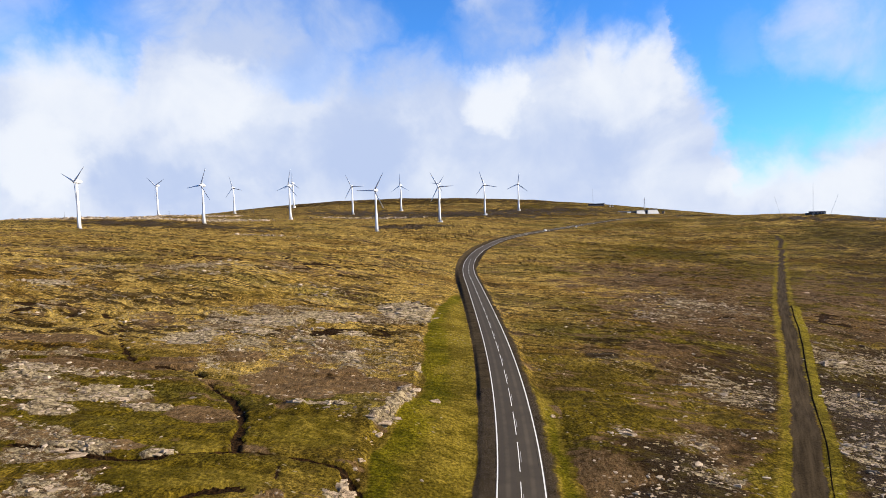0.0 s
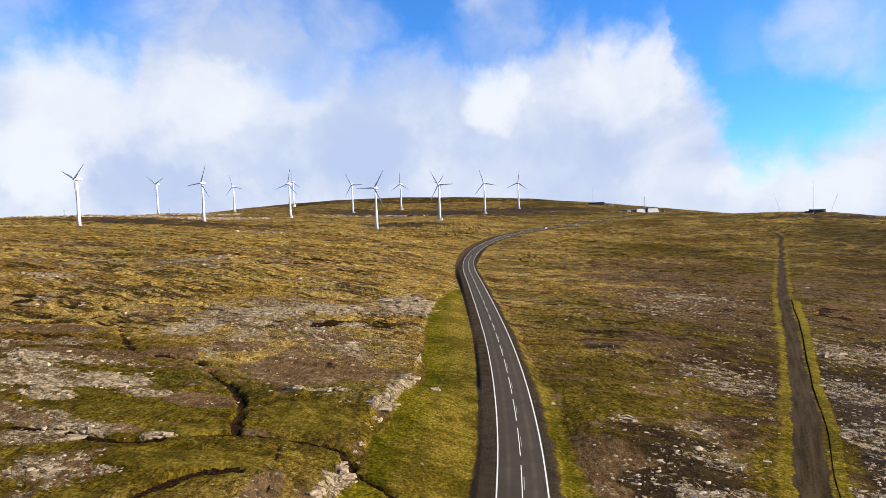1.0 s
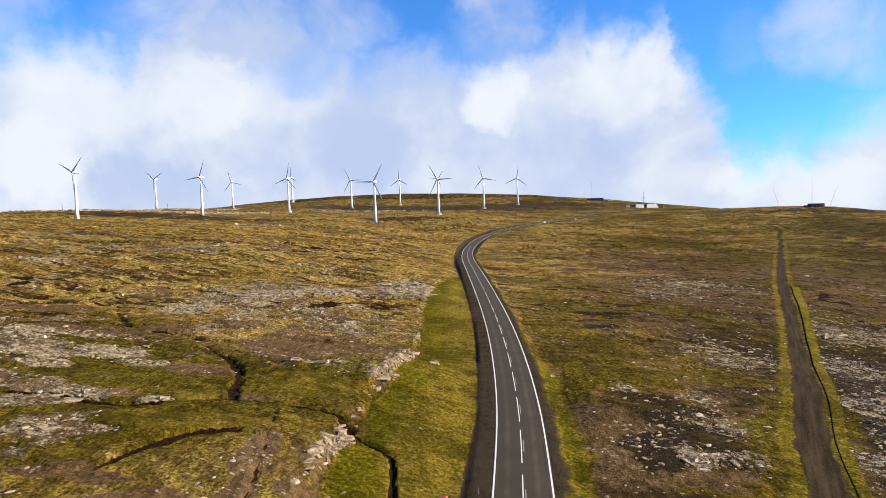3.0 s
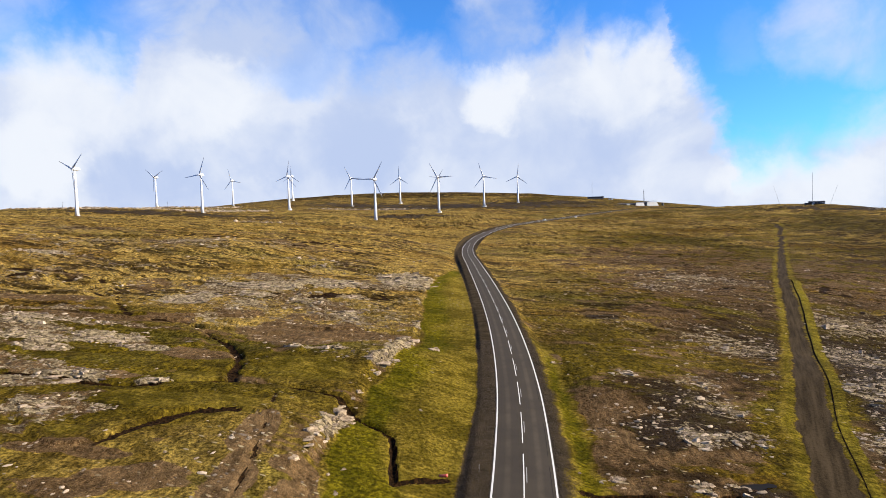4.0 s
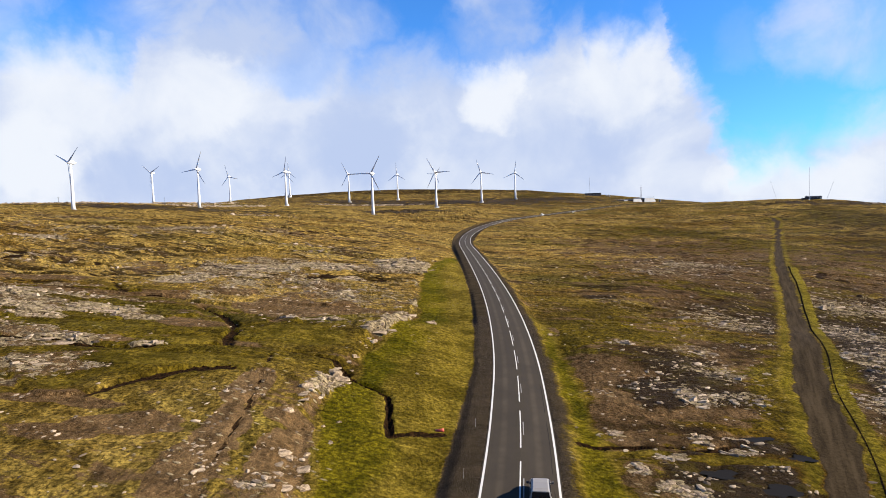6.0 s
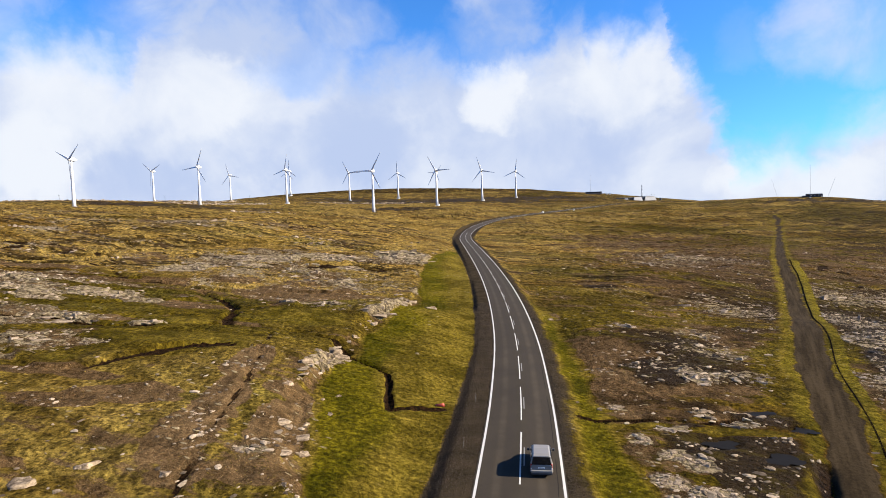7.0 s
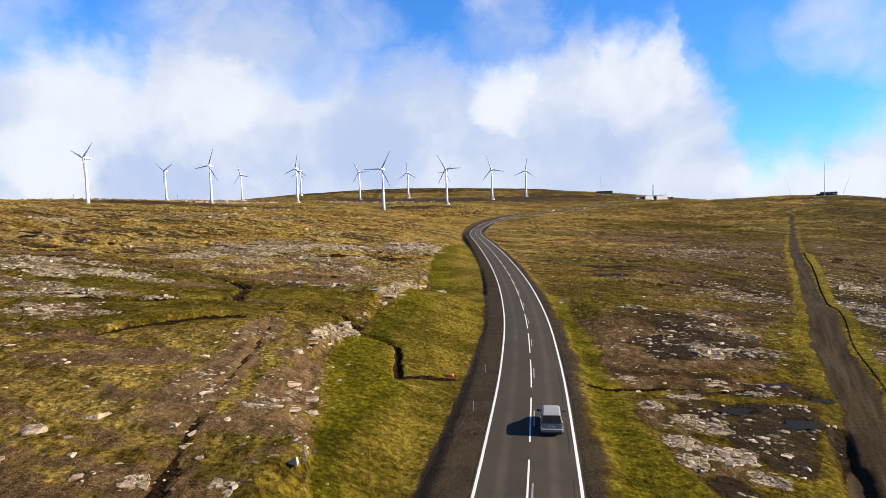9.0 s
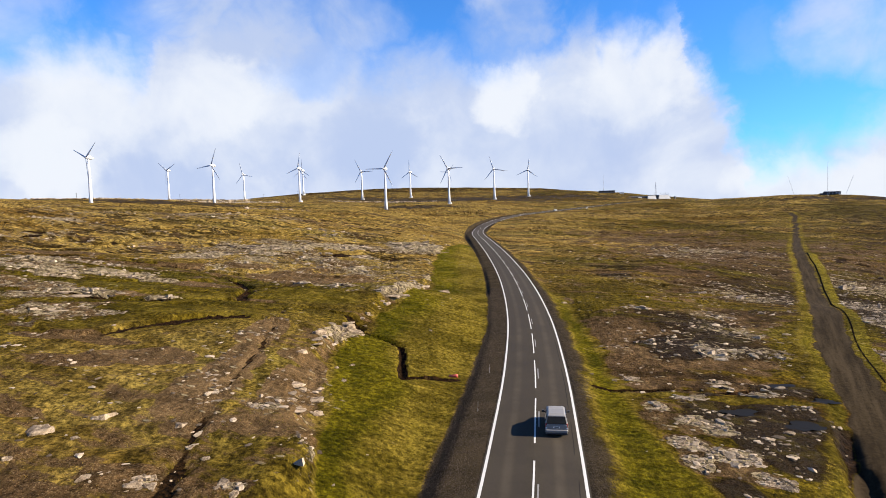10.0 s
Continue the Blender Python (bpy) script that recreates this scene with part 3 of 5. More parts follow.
def moor_material():
    m, g, b = material("moorland")
    where = g.add("ShaderNodeNewGeometry").outputs["Position"]
    flat = g.vec("MULTIPLY", where, (1.0, 1.0, 0.0))
    drawn = g.vec("MULTIPLY", bedding(g, where), (0.45, 1.0, 0.5))
    colour, n_big, n_mid, n_fine, rag, hag_shade, clump = grass_colour(g, where)
    n_tiny = g.noise(flat, 9.0, 4, 0.65)
    n_rock, n_soil = g.noise(drawn, 0.36, 10, 0.74), g.noise(drawn, 0.18, 10, 0.72)

    def mask(name, lo=0.38, hi=0.62, k=0.9):
        return g.step(g.math("MULTIPLY_ADD", rag, k, g.attr(name)), lo, hi)

    # heath and bare soil
    soil = g.mix(g.step(n_fine, 0.36, 0.64), (0.056, 0.0310, 0.0150), (0.178, 0.108, 0.058))
    soil = g.mix(g.step(n_big, 0.45, 0.65, 0.0, 0.55), soil, (0.240, 0.155, 0.092))
    soil = g.mix(g.math("MULTIPLY", g.step(n_mid, 0.52, 0.64), 0.35), soil, (0.050, 0.029, 0.016))
    soil = g.mix(g.math("MULTIPLY", g.step(g.cells(flat, 2.6), 0.15, 0.06), 0.7), soil, (0.330, 0.250, 0.170))
    soil = g.mix(g.math("MULTIPLY", g.step(g.noise(flat, 4.5, 6, 0.75), 0.54, 0.62), 0.5), soil, (0.038, 0.021, 0.011))
    soil = g.mix(g.math("MULTIPLY", g.step(n_tiny, 0.55, 0.62), 0.6), soil, (0.360, 0.270, 0.190))
    soil = g.mix(g.step(g.attr("dark"), 0.08, 0.5, 0.0, 0.85), soil, g.mix(g.step(n_fine, 0.38, 0.64), (0.022, 0.0118, 0.0060), (0.078, 0.045, 0.0230)))
    soil = g.mix(1.0, soil, g.step(clump, 0.36, 0.64, 0.5, 1.5), "MULTIPLY")
    # the same hag lines and painted shade over the soil
    soil = g.mix(g.math("MULTIPLY", hag_shade, 0.75), soil, (0.022, 0.012, 0.006))
    colour = g.mix(g.step(g.math("MULTIPLY_ADD", g.attr("bare"), 0.42, n_soil), 0.665, 0.72), colour, soil)
    bog = g.mix(g.step(n_fine, 0.38, 0.64), (0.0085, 0.0052, 0.0028), (0.042, 0.0250, 0.0135))
    bog = g.mix(g.math("MULTIPLY", g.step(n_tiny, 0.54, 0.62), 0.7), bog, (0.100, 0.070, 0.046))
    bog = g.mix(g.math("MULTIPLY", g.step(n_mid, 0.53, 0.60), 0.6), bog, (0.075, 0.055, 0.008))
    colour = g.mix(g.math("MULTIPLY", g.step(g.math("MULTIPLY_ADD", g.attr("dark"), 0.5, g.math("MULTIPLY_ADD", rag, 0.35, n_soil)), 0.62, 0.84), 0.94), colour, bog)
    # rock, cracked and lichened
    crack = g.cells(g.vec("ADD", drawn, g.vec("MULTIPLY", g.noise(where, 0.7, 4, 0.6, 0.0, 1), (1.2, 1.2, 0.6))), 0.75, "DISTANCE_TO_EDGE")
    stone = g.mix(g.step(g.noise(where, 1.1, 8, 0.72), 0.36, 0.62), (0.140, 0.104, 0.076), (0.560, 0.455, 0.352))
    stone = g.mix(g.math("MULTIPLY", g.step(crack, 0.045, 0.0), 0.7), stone, (0.018, 0.012, 0.008))
    stone = g.mix(g.math("MULTIPLY", g.step(n_tiny, 0.52, 0.66), 0.5), stone, (0.075, 0.055, 0.038))
    stone = g.mix(g.math("MULTIPLY", g.step(n_mid, 0.52, 0.60), 0.5), stone, (0.080, 0.052, 0.032))
    bared = g.step(g.math("MULTIPLY_ADD", g.attr("stony"), 0.44, n_rock), 0.745, 0.765)
    rib = g.noise(g.vec("MULTIPLY", drawn, (0.45, 1.0, 0.0)), 0.55, 9, 0.68)
    bared = g.math("MAXIMUM", bared, g.step(g.math("MULTIPLY_ADD", g.attr("stony"), 0.36, rib), 0.728, 0.742))
    speck = g.step(g.math("MULTIPLY_ADD", g.attr("stony"), 0.34, g.noise(g.vec("MULTIPLY", where, (1.0, 0.55, 0.0)), 0.85, 8, 0.74)), 0.690, 0.708)
    bared = g.math("MAXIMUM", bared, speck)
    colour = g.mix(bared, colour, stone)
    # loose stones strewn about
    pebble = g.math("MULTIPLY", g.step(g.cells(drawn, 1.0), 0.20, 0.12), g.step(g.math("MULTIPLY_ADD", g.attr("stony"), 0.4, n_big), 0.53, 0.62))
    colour = g.mix(pebble, colour, (0.420, 0.345, 0.260))
    # near-black peat of the channels, plus the shade painted into hollow and peat edge
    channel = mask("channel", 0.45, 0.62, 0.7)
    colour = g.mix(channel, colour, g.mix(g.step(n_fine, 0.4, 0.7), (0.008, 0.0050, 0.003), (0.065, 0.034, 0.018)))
    # gravel of the road's shoulder and of the track
    grit = g.math("MULTIPLY_ADD", g.noise(where, 12, 3, 0.7), 0.6, g.math("MULTIPLY", n_mid, 0.4))
    gravel = g.mix(g.step(grit, 0.40, 0.60), (0.019, 0.0138, 0.0098), (0.080, 0.059, 0.042))
    gravel = g.mix(g.math("MULTIPLY", g.step(g.cells(where, 5.0), 0.22, 0.12), 0.6), gravel, (0.135, 0.108, 0.083))
    colour = g.mix(mask("gravel", 0.25, 0.75, 0.9), colour, gravel)
    ruts = g.add("ShaderNodeVectorRotate")
    ruts.rotation_type = "Z_AXIS"
    ruts.inputs["Angle"].default_value = radians(30)
    g.put(ruts.inputs["Vector"], where)
    track = g.mix(g.step(g.math("MULTIPLY_ADD", n_fine, 0.3, g.math("MULTIPLY_ADD", n_tiny, 0.25, g.math("MULTIPLY", g.noise(g.vec("MULTIPLY", ruts.outputs[0], (1.0, 0.06, 0.0)), 1.1, 4, 0.6), 0.45))), 0.40, 0.60), (0.022, 0.0152, 0.0108), (0.072, 0.0525, 0.038))
    colour = g.mix(mask("track", 0.30, 0.70, 0.9), colour, track)
    colour = g.mix(1.0, colour, (0.490, 0.475, 0.366), "MULTIPLY")      # scales every cover down evenly, blue most, to suit the exposure
    g.put(b.inputs["Base Color"], colour)
    g.put(b.inputs["Roughness"], g.math("SUBTRACT", 0.96, g.math("MULTIPLY", mask("dark", 0.5, 0.8, 0.8), 0.3)))
    b.inputs["Specular IOR Level"].default_value = 0.02
    height = g.math("ADD", g.math("MULTIPLY", n_mid, 1.0), g.math("ADD", g.math("MULTIPLY", n_fine, 0.55), g.math("MULTIPLY", n_tiny, 0.16)))
    height = g.math("ADD", height, g.math("MULTIPLY", bared, 0.35))
    height = g.math("SUBTRACT", height, g.math("MULTIPLY", bared, g.math("MULTIPLY", g.step(crack, 0.08, 0.0), 0.35)))
    height = g.math("ADD", height, g.math("MULTIPLY", pebble, 0.3))
    rough_land = g.math("SUBTRACT", 1.0, g.math("MULTIPLY", g.math("MAXIMUM", g.attr("gravel"), g.attr("track")), 0.96))
    height = g.math("MULTIPLY_ADD", n_big, 1.6, height)
    bumped(g, b, g.math("MULTIPLY", g.math("SUBTRACT", height, 1.65), rough_land), 1.0, 0.65)
    return m


def asphalt_material():
    m, g, b = material("asphalt")
    where = g.add("ShaderNodeNewGeometry").outputs["Position"]
    n1, n2, n3 = g.noise(where, 0.35, 5, 0.6), g.noise(where, 6.0, 4, 0.6), g.noise(where, 60, 2, 0.6)
    across = g.attr("across")

    def lane(c, w):
        return g.step(g.math("ABSOLUTE", g.math("SUBTRACT", across, c)), w, w * 0.2)

    wheels = g.math("ADD", g.math("ADD", lane(-2.55, 0.6), lane(-0.95, 0.6)), g.math("ADD", lane(0.95, 0.6), lane(2.45, 0.6)))
    oil = g.math("ADD", lane(-1.75, 0.5), lane(1.7, 0.5))
    tone = g.math("ADD", g.math("MULTIPLY", n1, 0.5), g.math("ADD", g.math("MULTIPLY", n2, 0.25), g.math("MULTIPLY", n3, 0.25)))
    colour = g.mix(g.step(tone, 0.35, 0.65), (0.025, 0.0202, 0.0146), (0.039, 0.0318, 0.0230))
    colour = g.mix(g.math("MULTIPLY", wheels, 0.30), colour, (0.031, 0.025, 0.021))
    colour = g.mix(g.math("MULTIPLY", oil, g.step(n1, 0.3, 0.7, 0.15, 0.5)), colour, (0.062, 0.0495, 0.0365))
    seam = g.math("ADD", across, g.math("MULTIPLY", g.math("SUBTRACT", n1, 0.5), 0.25))
    seam = g.step(g.math("ABSOLUTE", g.math("SUBTRACT", seam, 2.85)), 0.05, 0.02)
    seam = g.math("MULTIPLY", seam, g.step(g.noise(where, 0.10, 3), 0.40, 0.46))
    colour = g.mix(g.math("MULTIPLY", seam, 0.75), colour, (0.008, 0.007, 0.007))
    g.put(b.inputs["Base Color"], colour)
    g.put(b.inputs["Roughness"], g.step(tone, 0.3, 0.7, 0.78, 0.95))
    b.inputs["Specular IOR Level"].default_value = 0.08
    bumped(g, b, g.math("ADD", g.math("MULTIPLY", n3, 0.6), n2), 0.35, 0.02)
    return m


def paint_material(name, colour, wear):
    m, g, b = material(name)
    where = g.add("ShaderNodeNewGeometry").outputs["Position"]
    n = g.math("ADD", g.math("MULTIPLY", g.noise(where, 9, 5, 0.7), 0.6), g.math("MULTIPLY", g.noise(where, 0.8, 3), 0.4))
    g.put(b.inputs["Base Color"], g.mix(g.step(n, 0.62 - wear, 0.74 - wear * 0.6), colour, (0.05, 0.045, 0.042)))
    b.inputs["Roughness"].default_value = 0.7
    return m


def rock_material():
    m, g, b = material("basalt")
    co = g.add("ShaderNodeTexCoord").outputs["Object"]
    rand = g.add("ShaderNodeObjectInfo").outputs["Random"]
    n, f = g.noise(co, 1.6, 6, 0.7), g.noise(co, 9, 4, 0.6)
    c = g.mix(g.step(n, 0.34, 0.68), (0.085, 0.058, 0.037), (0.335, 0.255, 0.172))
    c = g.mix(g.math("MULTIPLY", g.step(f, 0.52, 0.68), 0.5), c, (0.035, 0.028, 0.014))
    c = g.mix(1.0, c, g.step(rand, 0.0, 1.0, 0.78, 1.12), "MULTIPLY")
    g.put(b.inputs["Base Color"], c)
    b.inputs["Roughness"].default_value = 0.9
    b.inputs["Specular IOR Level"].default_value = 0.1
    bumped(g, b, g.math("ADD", n, g.math("MULTIPLY", f, 0.4)), 0.8, 0.25)
    return m


def stones_material():
    m, g, b = material("loose_stones")
    geo = g.add("ShaderNodeNewGeometry")
    n = g.noise(geo.outputs["Position"], 4, 4, 0.7)
    c = g.mix(geo.outputs["Random Per Island"], (0.030, 0.020, 0.013), (0.320, 0.250, 0.176))
    g.put(b.inputs["Base Color"], g.mix(g.math("MULTIPLY", g.step(n, 0.5, 0.65), 0.4), c, (0.035, 0.027, 0.014)))
    b.inputs["Roughness"].default_value = 0.9
    b.inputs["Specular IOR Level"].default_value = 0.1
    bumped(g, b, n, 0.6, 0.1)
    return m


def shards_material():
    m, g, b = material("basalt_plates")
    geo = g.add("ShaderNodeNewGeometry")
    n, f = g.noise(geo.outputs["Position"], 1.3, 6, 0.7), g.noise(geo.outputs["Position"], 8, 4, 0.65)
    c = g.mix(geo.outputs["Random Per Island"], (0.042, 0.029, 0.020), (0.330, 0.258, 0.184))
    c = g.mix(g.math("MULTIPLY", g.step(n, 0.50, 0.66), 0.7), c, (0.070, 0.050, 0.026))
    c = g.mix(g.math("MULTIPLY", g.step(f, 0.55, 0.68), 0.5), c, (0.040, 0.032, 0.022))
    c = g.mix(g.math("MULTIPLY", g.step(f, 0.42, 0.34), 0.5), c, (0.380, 0.330, 0.260))
    g.put(b.inputs["Base Color"], c)
    b.inputs["Roughness"].default_value = 0.9
    b.inputs["Specular IOR Level"].default_value = 0.1
    bumped(g, b, g.math("ADD", n, g.math("MULTIPLY", f, 0.4)), 0.7, 0.15)
    return m


def grit_material():
    m, g, b = material("road_grit")
    c = g.mix(g.add("ShaderNodeNewGeometry").outputs["Random Per Island"], (0.015, 0.0110, 0.008), (0.074, 0.057, 0.042))
    g.put(b.inputs["Base Color"], c)
    b.inputs["Roughness"].default_value = 0.95
    b.inputs["Specular IOR Level"].default_value = 0.05
    return m


def tuft_material():
    m, g, b = material("grass_tufts")
    geo = g.add("ShaderNodeNewGeometry")
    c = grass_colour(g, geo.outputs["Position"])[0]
    c = g.mix(1.0, c, g.mix(geo.outputs["Random Per Island"], (0.90, 0.90, 0.88), (1.22, 1.20, 1.14)), "MULTIPLY")
    g.put(b.inputs["Base Color"], g.mix(1.0, c, (0.490, 0.475, 0.366), "MULTIPLY"))
    b.inputs["Roughness"].default_value = 0.85
    b.inputs["Specular IOR Level"].default_value = 0.05
    return m


def water_material():
    m, g, b = material("peat_water")
    where = g.add("ShaderNodeNewGeometry").outputs["Position"]
    b.inputs["Base Color"].default_value = (0.012, 0.011, 0.010, 1)
    b.inputs["Roughness"].default_value = 0.3
    b.inputs["IOR"].default_value = 1.12
    b.inputs["Specular IOR Level"].default_value = 0.06
    bumped(g, b, g.noise(where, 3.0, 3), 0.15, 0.05)
    return m


GRIT, SHARDS = grit_material(), shards_material()
MOOR, ASPHALT, BASALT, STONES, TUFTS, WATER = moor_material(), asphalt_material(), rock_material(), stones_material(), tuft_material(), water_material()
PAINT = paint_material("road_paint", (0.40, 0.39, 0.37), 0.0)
OLD_PAINT = paint_material("worn_road_paint", (0.15, 0.143, 0.135), 0.1)
PATCH = plain("asphalt_patch", (0.023, 0.0188, 0.0145), 0.95, 0, 0.2, 4)
PATCH.node_tree.nodes["Principled BSDF"].inputs["Specular IOR Level"].default_value = 0.05
TOWER = plain("turbine_white", (0.50, 0.51, 0.53), 0.4, 0, 0.05, 0.3)
BLADE = plain("blade_white", (0.50, 0.51, 0.53), 0.35, 0, 0.05, 0.5)
GREY_METAL = plain("grey_metal", (0.22, 0.23, 0.25), 0.5, 0.6, 0.15, 1.0)
DARK_METAL = plain("dark_metal", (0.06, 0.06, 0.065), 0.6, 0.3, 0.15, 1.0)
CONCRETE = plain("pale_concrete", (0.42, 0.41, 0.39), 0.85, 0, 0.12, 0.4)
DARK_WALL = plain("tarred_boards", (0.035, 0.034, 0.036), 0.8, 0, 0.25, 0.6)
WHITE_PAINT = plain("white_paint", (0.65, 0.65, 0.64), 0.6, 0, 0.08, 0.8)
RED_PAINT = plain("red_plastic", (0.42, 0.060, 0.035), 0.5, 0, 0.12, 3)
CAR_PAINT = plain("grey_car_paint", (0.195, 0.182, 0.168), 0.42, 0.2, 0.05, 2)
FAR_CAR = plain("white_car_paint", (0.72, 0.72, 0.72), 0.3, 0, 0.05, 2)
GLASS = plain("dark_car_glass", (0.006, 0.006, 0.007), 0.12, 0, 0.05, 2)
GLASS.node_tree.nodes["Principled BSDF"].inputs["Specular IOR Level"].default_value = 0.25
RUBBER = plain("tyre_rubber", (0.02, 0.02, 0.02), 0.85, 0, 0.15, 6)
PLASTIC = plain("black_plastic", (0.03, 0.03, 0.032), 0.6, 0, 0.12, 5)
LAMP_RED = plain("red_lamp_glass", (0.30, 0.02, 0.015), 0.25, 0, 0.08, 6)
ALLOY = plain("wheel_alloy", (0.45, 0.45, 0.46), 0.35, 0.8, 0.08, 5)
PLATE = plain("plate_white", (0.70, 0.70, 0.68), 0.5, 0, 0.03, 5)

# ---------------------------------------------------------------- mesh helpers


def mesh_from(name, verts, faces, mat=None, smooth_faces=False, layers=None):
    me = bpy.data.meshes.new(name)
    v = np.asarray(verts, np.float32)
    f = np.asarray(faces, np.int32)
    k = f.shape[1]
    me.vertices.add(len(v))
    me.vertices.foreach_set("co", v.ravel())
    me.loops.add(f.size)
    me.loops.foreach_set("vertex_index", f.ravel())
    me.polygons.add(len(f))
    me.polygons.foreach_set("loop_start", np.arange(0, f.size, k, dtype=np.int32))
    me.polygons.foreach_set("use_smooth", np.full(len(f), smooth_faces))
    for key, values in (layers or {}).items():
        me.attributes.new(key, "FLOAT", "POINT").data.foreach_set("value", np.asarray(values, np.float32).ravel())
    if mat:
        me.materials.append(mat)
    me.update()
    me.validate()
    return me


def part(name, bm, mat, parent, label="", soft=False):
    me = bpy.data.meshes.new(name)
    bm.normal_update()
    for f in bm.faces:
        f.smooth = soft
    bm.to_mesh(me)
    bm.free()
    me.materials.append(mat)
    ob = new(name, me)
    ob.parent = parent
    if label:
        tagged(ob, label)
    return ob


def empty(name, m, label, category, group="", kind=""):
    ob = new(name)
    ob.matrix_world = m
    return tagged(ob, label, category, group, kind)


def box(size, at=(0, 0, 0), bevel=0.0, bm=None, turn=None):
    bm = bm or bmesh.new()
    m = Matrix.Translation(at) @ (turn or Matrix()) @ Matrix.Diagonal((*size, 1))
    made = bmesh.ops.create_cube(bm, size=1, matrix=m)
    if bevel:
        edges = list({e for v in made["verts"] for e in v.link_edges})
        bmesh.ops.bevel(bm, geom=edges, offset=bevel, segments=2, affect="EDGES", profile=0.6)
    return bm


def rod(a, b, ra, rb=None, sides=10, bm=None):
    bm = bm or bmesh.new()
    a, b = Vector(a), Vector(b)
    m = Matrix.Translation((a + b) / 2) @ (b - a).to_track_quat("Z", "Y").to_matrix().to_4x4()
    bmesh.ops.create_cone(bm, cap_ends=True, segments=sides, radius1=ra, radius2=ra if rb is None else rb, depth=(b - a).length, matrix=m)
    return bm


def loft(sections, bm=None, close=True):
    """Skin between rings of equally many points."""
    bm = bm or bmesh.new()
    rings = [[bm.verts.new(p) for p in s] for s in sections]
    n = len(rings[0])
    for a, b in zip(rings, rings[1:]):
        for i in range(n):
            bm.faces.new((a[i], a[(i + 1) % n], b[(i + 1) % n], b[i]))
    if close:
        bm.faces.new(rings[0][::-1])
        bm.faces.new(rings[-1])
    bmesh.ops.recalc_face_normals(bm, faces=bm.faces)
    return bm


# ---------------------------------------------------------------- ground


def spaced(start, end, step, growth):
    out, s = [start], step
    while (out[-1] < end) if step > 0 else (out[-1] > end):
        out.append(out[-1] + s)
        s *= growth
    return out


def build_ground():
    ys = spaced(30, -1500, -0.6, 1.12)[:0:-1] + list(np.arange(30, 112, 0.3)) + spaced(112, 300, 0.3, 1.0085) + spaced(303, 4400, 2.0, 1.022)
    side = spaced(36, 4200, 0.33, 1.0145)
    xs = [-v for v in side[::-1]] + list(np.arange(-35.7, 35.9, 0.31)) + side
    x, y = np.meshgrid(np.array(xs), np.array(ys))
    nx, ny = x.shape[1], x.shape[0]
    s = survey(x.ravel(), y.ravel())
    i = (np.arange(ny - 1)[:, None] * nx + np.arange(nx - 1)[None]).ravel()
    faces = np.stack([i, i + 1, i + 1 + nx, i + nx], 1)
    verts = np.stack([x.ravel(), y.ravel(), s["z"]], 1)
    me = mesh_from("ground", verts, faces, MOOR, True, {k: s[k] for k in ("straw", "stony", "bare", "dark", "lush", "gravel", "track", "channel", "shade_far")})
    return tagged(new("ground", me), "moorland of ochre grass, bare rock, peat and gravel verges", "ground", kind="structure")


ground = build_ground()

# ---------------------------------------------------------------- road


def road_sides(line):
    d = np.gradient(line[:, :2], axis=0)
    d /= np.linalg.norm(d, axis=1)[:, None]
    return np.stack([d[:, 1], -d[:, 0]], 1)


ROAD_RIGHT = road_sides(ROAD)
ROAD_LONG = np.concatenate([[0], np.cumsum(np.linalg.norm(np.diff(ROAD[:, :2], axis=0), axis=1))])


def on_road(s, across, up=0.0):
    """A place s metres along the road and across its middle line."""
    x, y, z = (np.interp(s, ROAD_LONG, ROAD[:, i]) for i in range(3))
    rx, ry = (np.interp(s, ROAD_LONG, ROAD_RIGHT[:, i]) for i in range(2))
    crown = 0.022 * (HALF - np.abs(across))
    return np.stack([x + across * rx, y + across * ry, z - 0.05 + crown + up - across * road_bank(y)], -1)


def strip(name, s, offsets, up, mat):
    """A surface along the road through offsets across it, with a thin lip turned down at both edges."""
    s, offsets = np.asarray(s, float), np.asarray(offsets, float)
    rows = [on_road(s, o, up) for o in offsets]
    low = [on_road(s, offsets[0], up - 0.12 if up < 0.003 else up - 0.003), on_road(s, offsets[-1], up - 0.12 if up < 0.003 else up - 0.003)]
    grid = np.stack([low[0]] + rows + [low[1]], 1)
    n, k = grid.shape[:2]
    i = (np.arange(n - 1)[:, None] * k + np.arange(k - 1)[None]).ravel()
    faces = np.stack([i, i + 1, i + 1 + k, i + k], 1)
    across = np.tile(np.concatenate([[offsets[0]], offsets, [offsets[-1]]]), n)
    return mesh_from(name, grid.reshape(-1, 3), faces, mat, False, {"across": across})


road = tagged(new("road", strip("road", np.arange(0, ROAD_LONG[-1], 1.5), np.linspace(-HALF - 0.12, HALF + 0.12, 15), 0.0, ASPHALT)),
              "grey two-lane asphalt road with white markings", "road", kind="structure")


def marking(name, s0, s1, at, width, mat, label, up=0.006):
    s = np.arange(s0, s1 + 0.01, max((s1 - s0) / max(int((s1 - s0) / 2), 1), 0.5))
    ob = new(name, strip(name, s, (at - width / 2, at + width / 2), up, mat))
    ob.parent = road
    return tagged(ob, label)


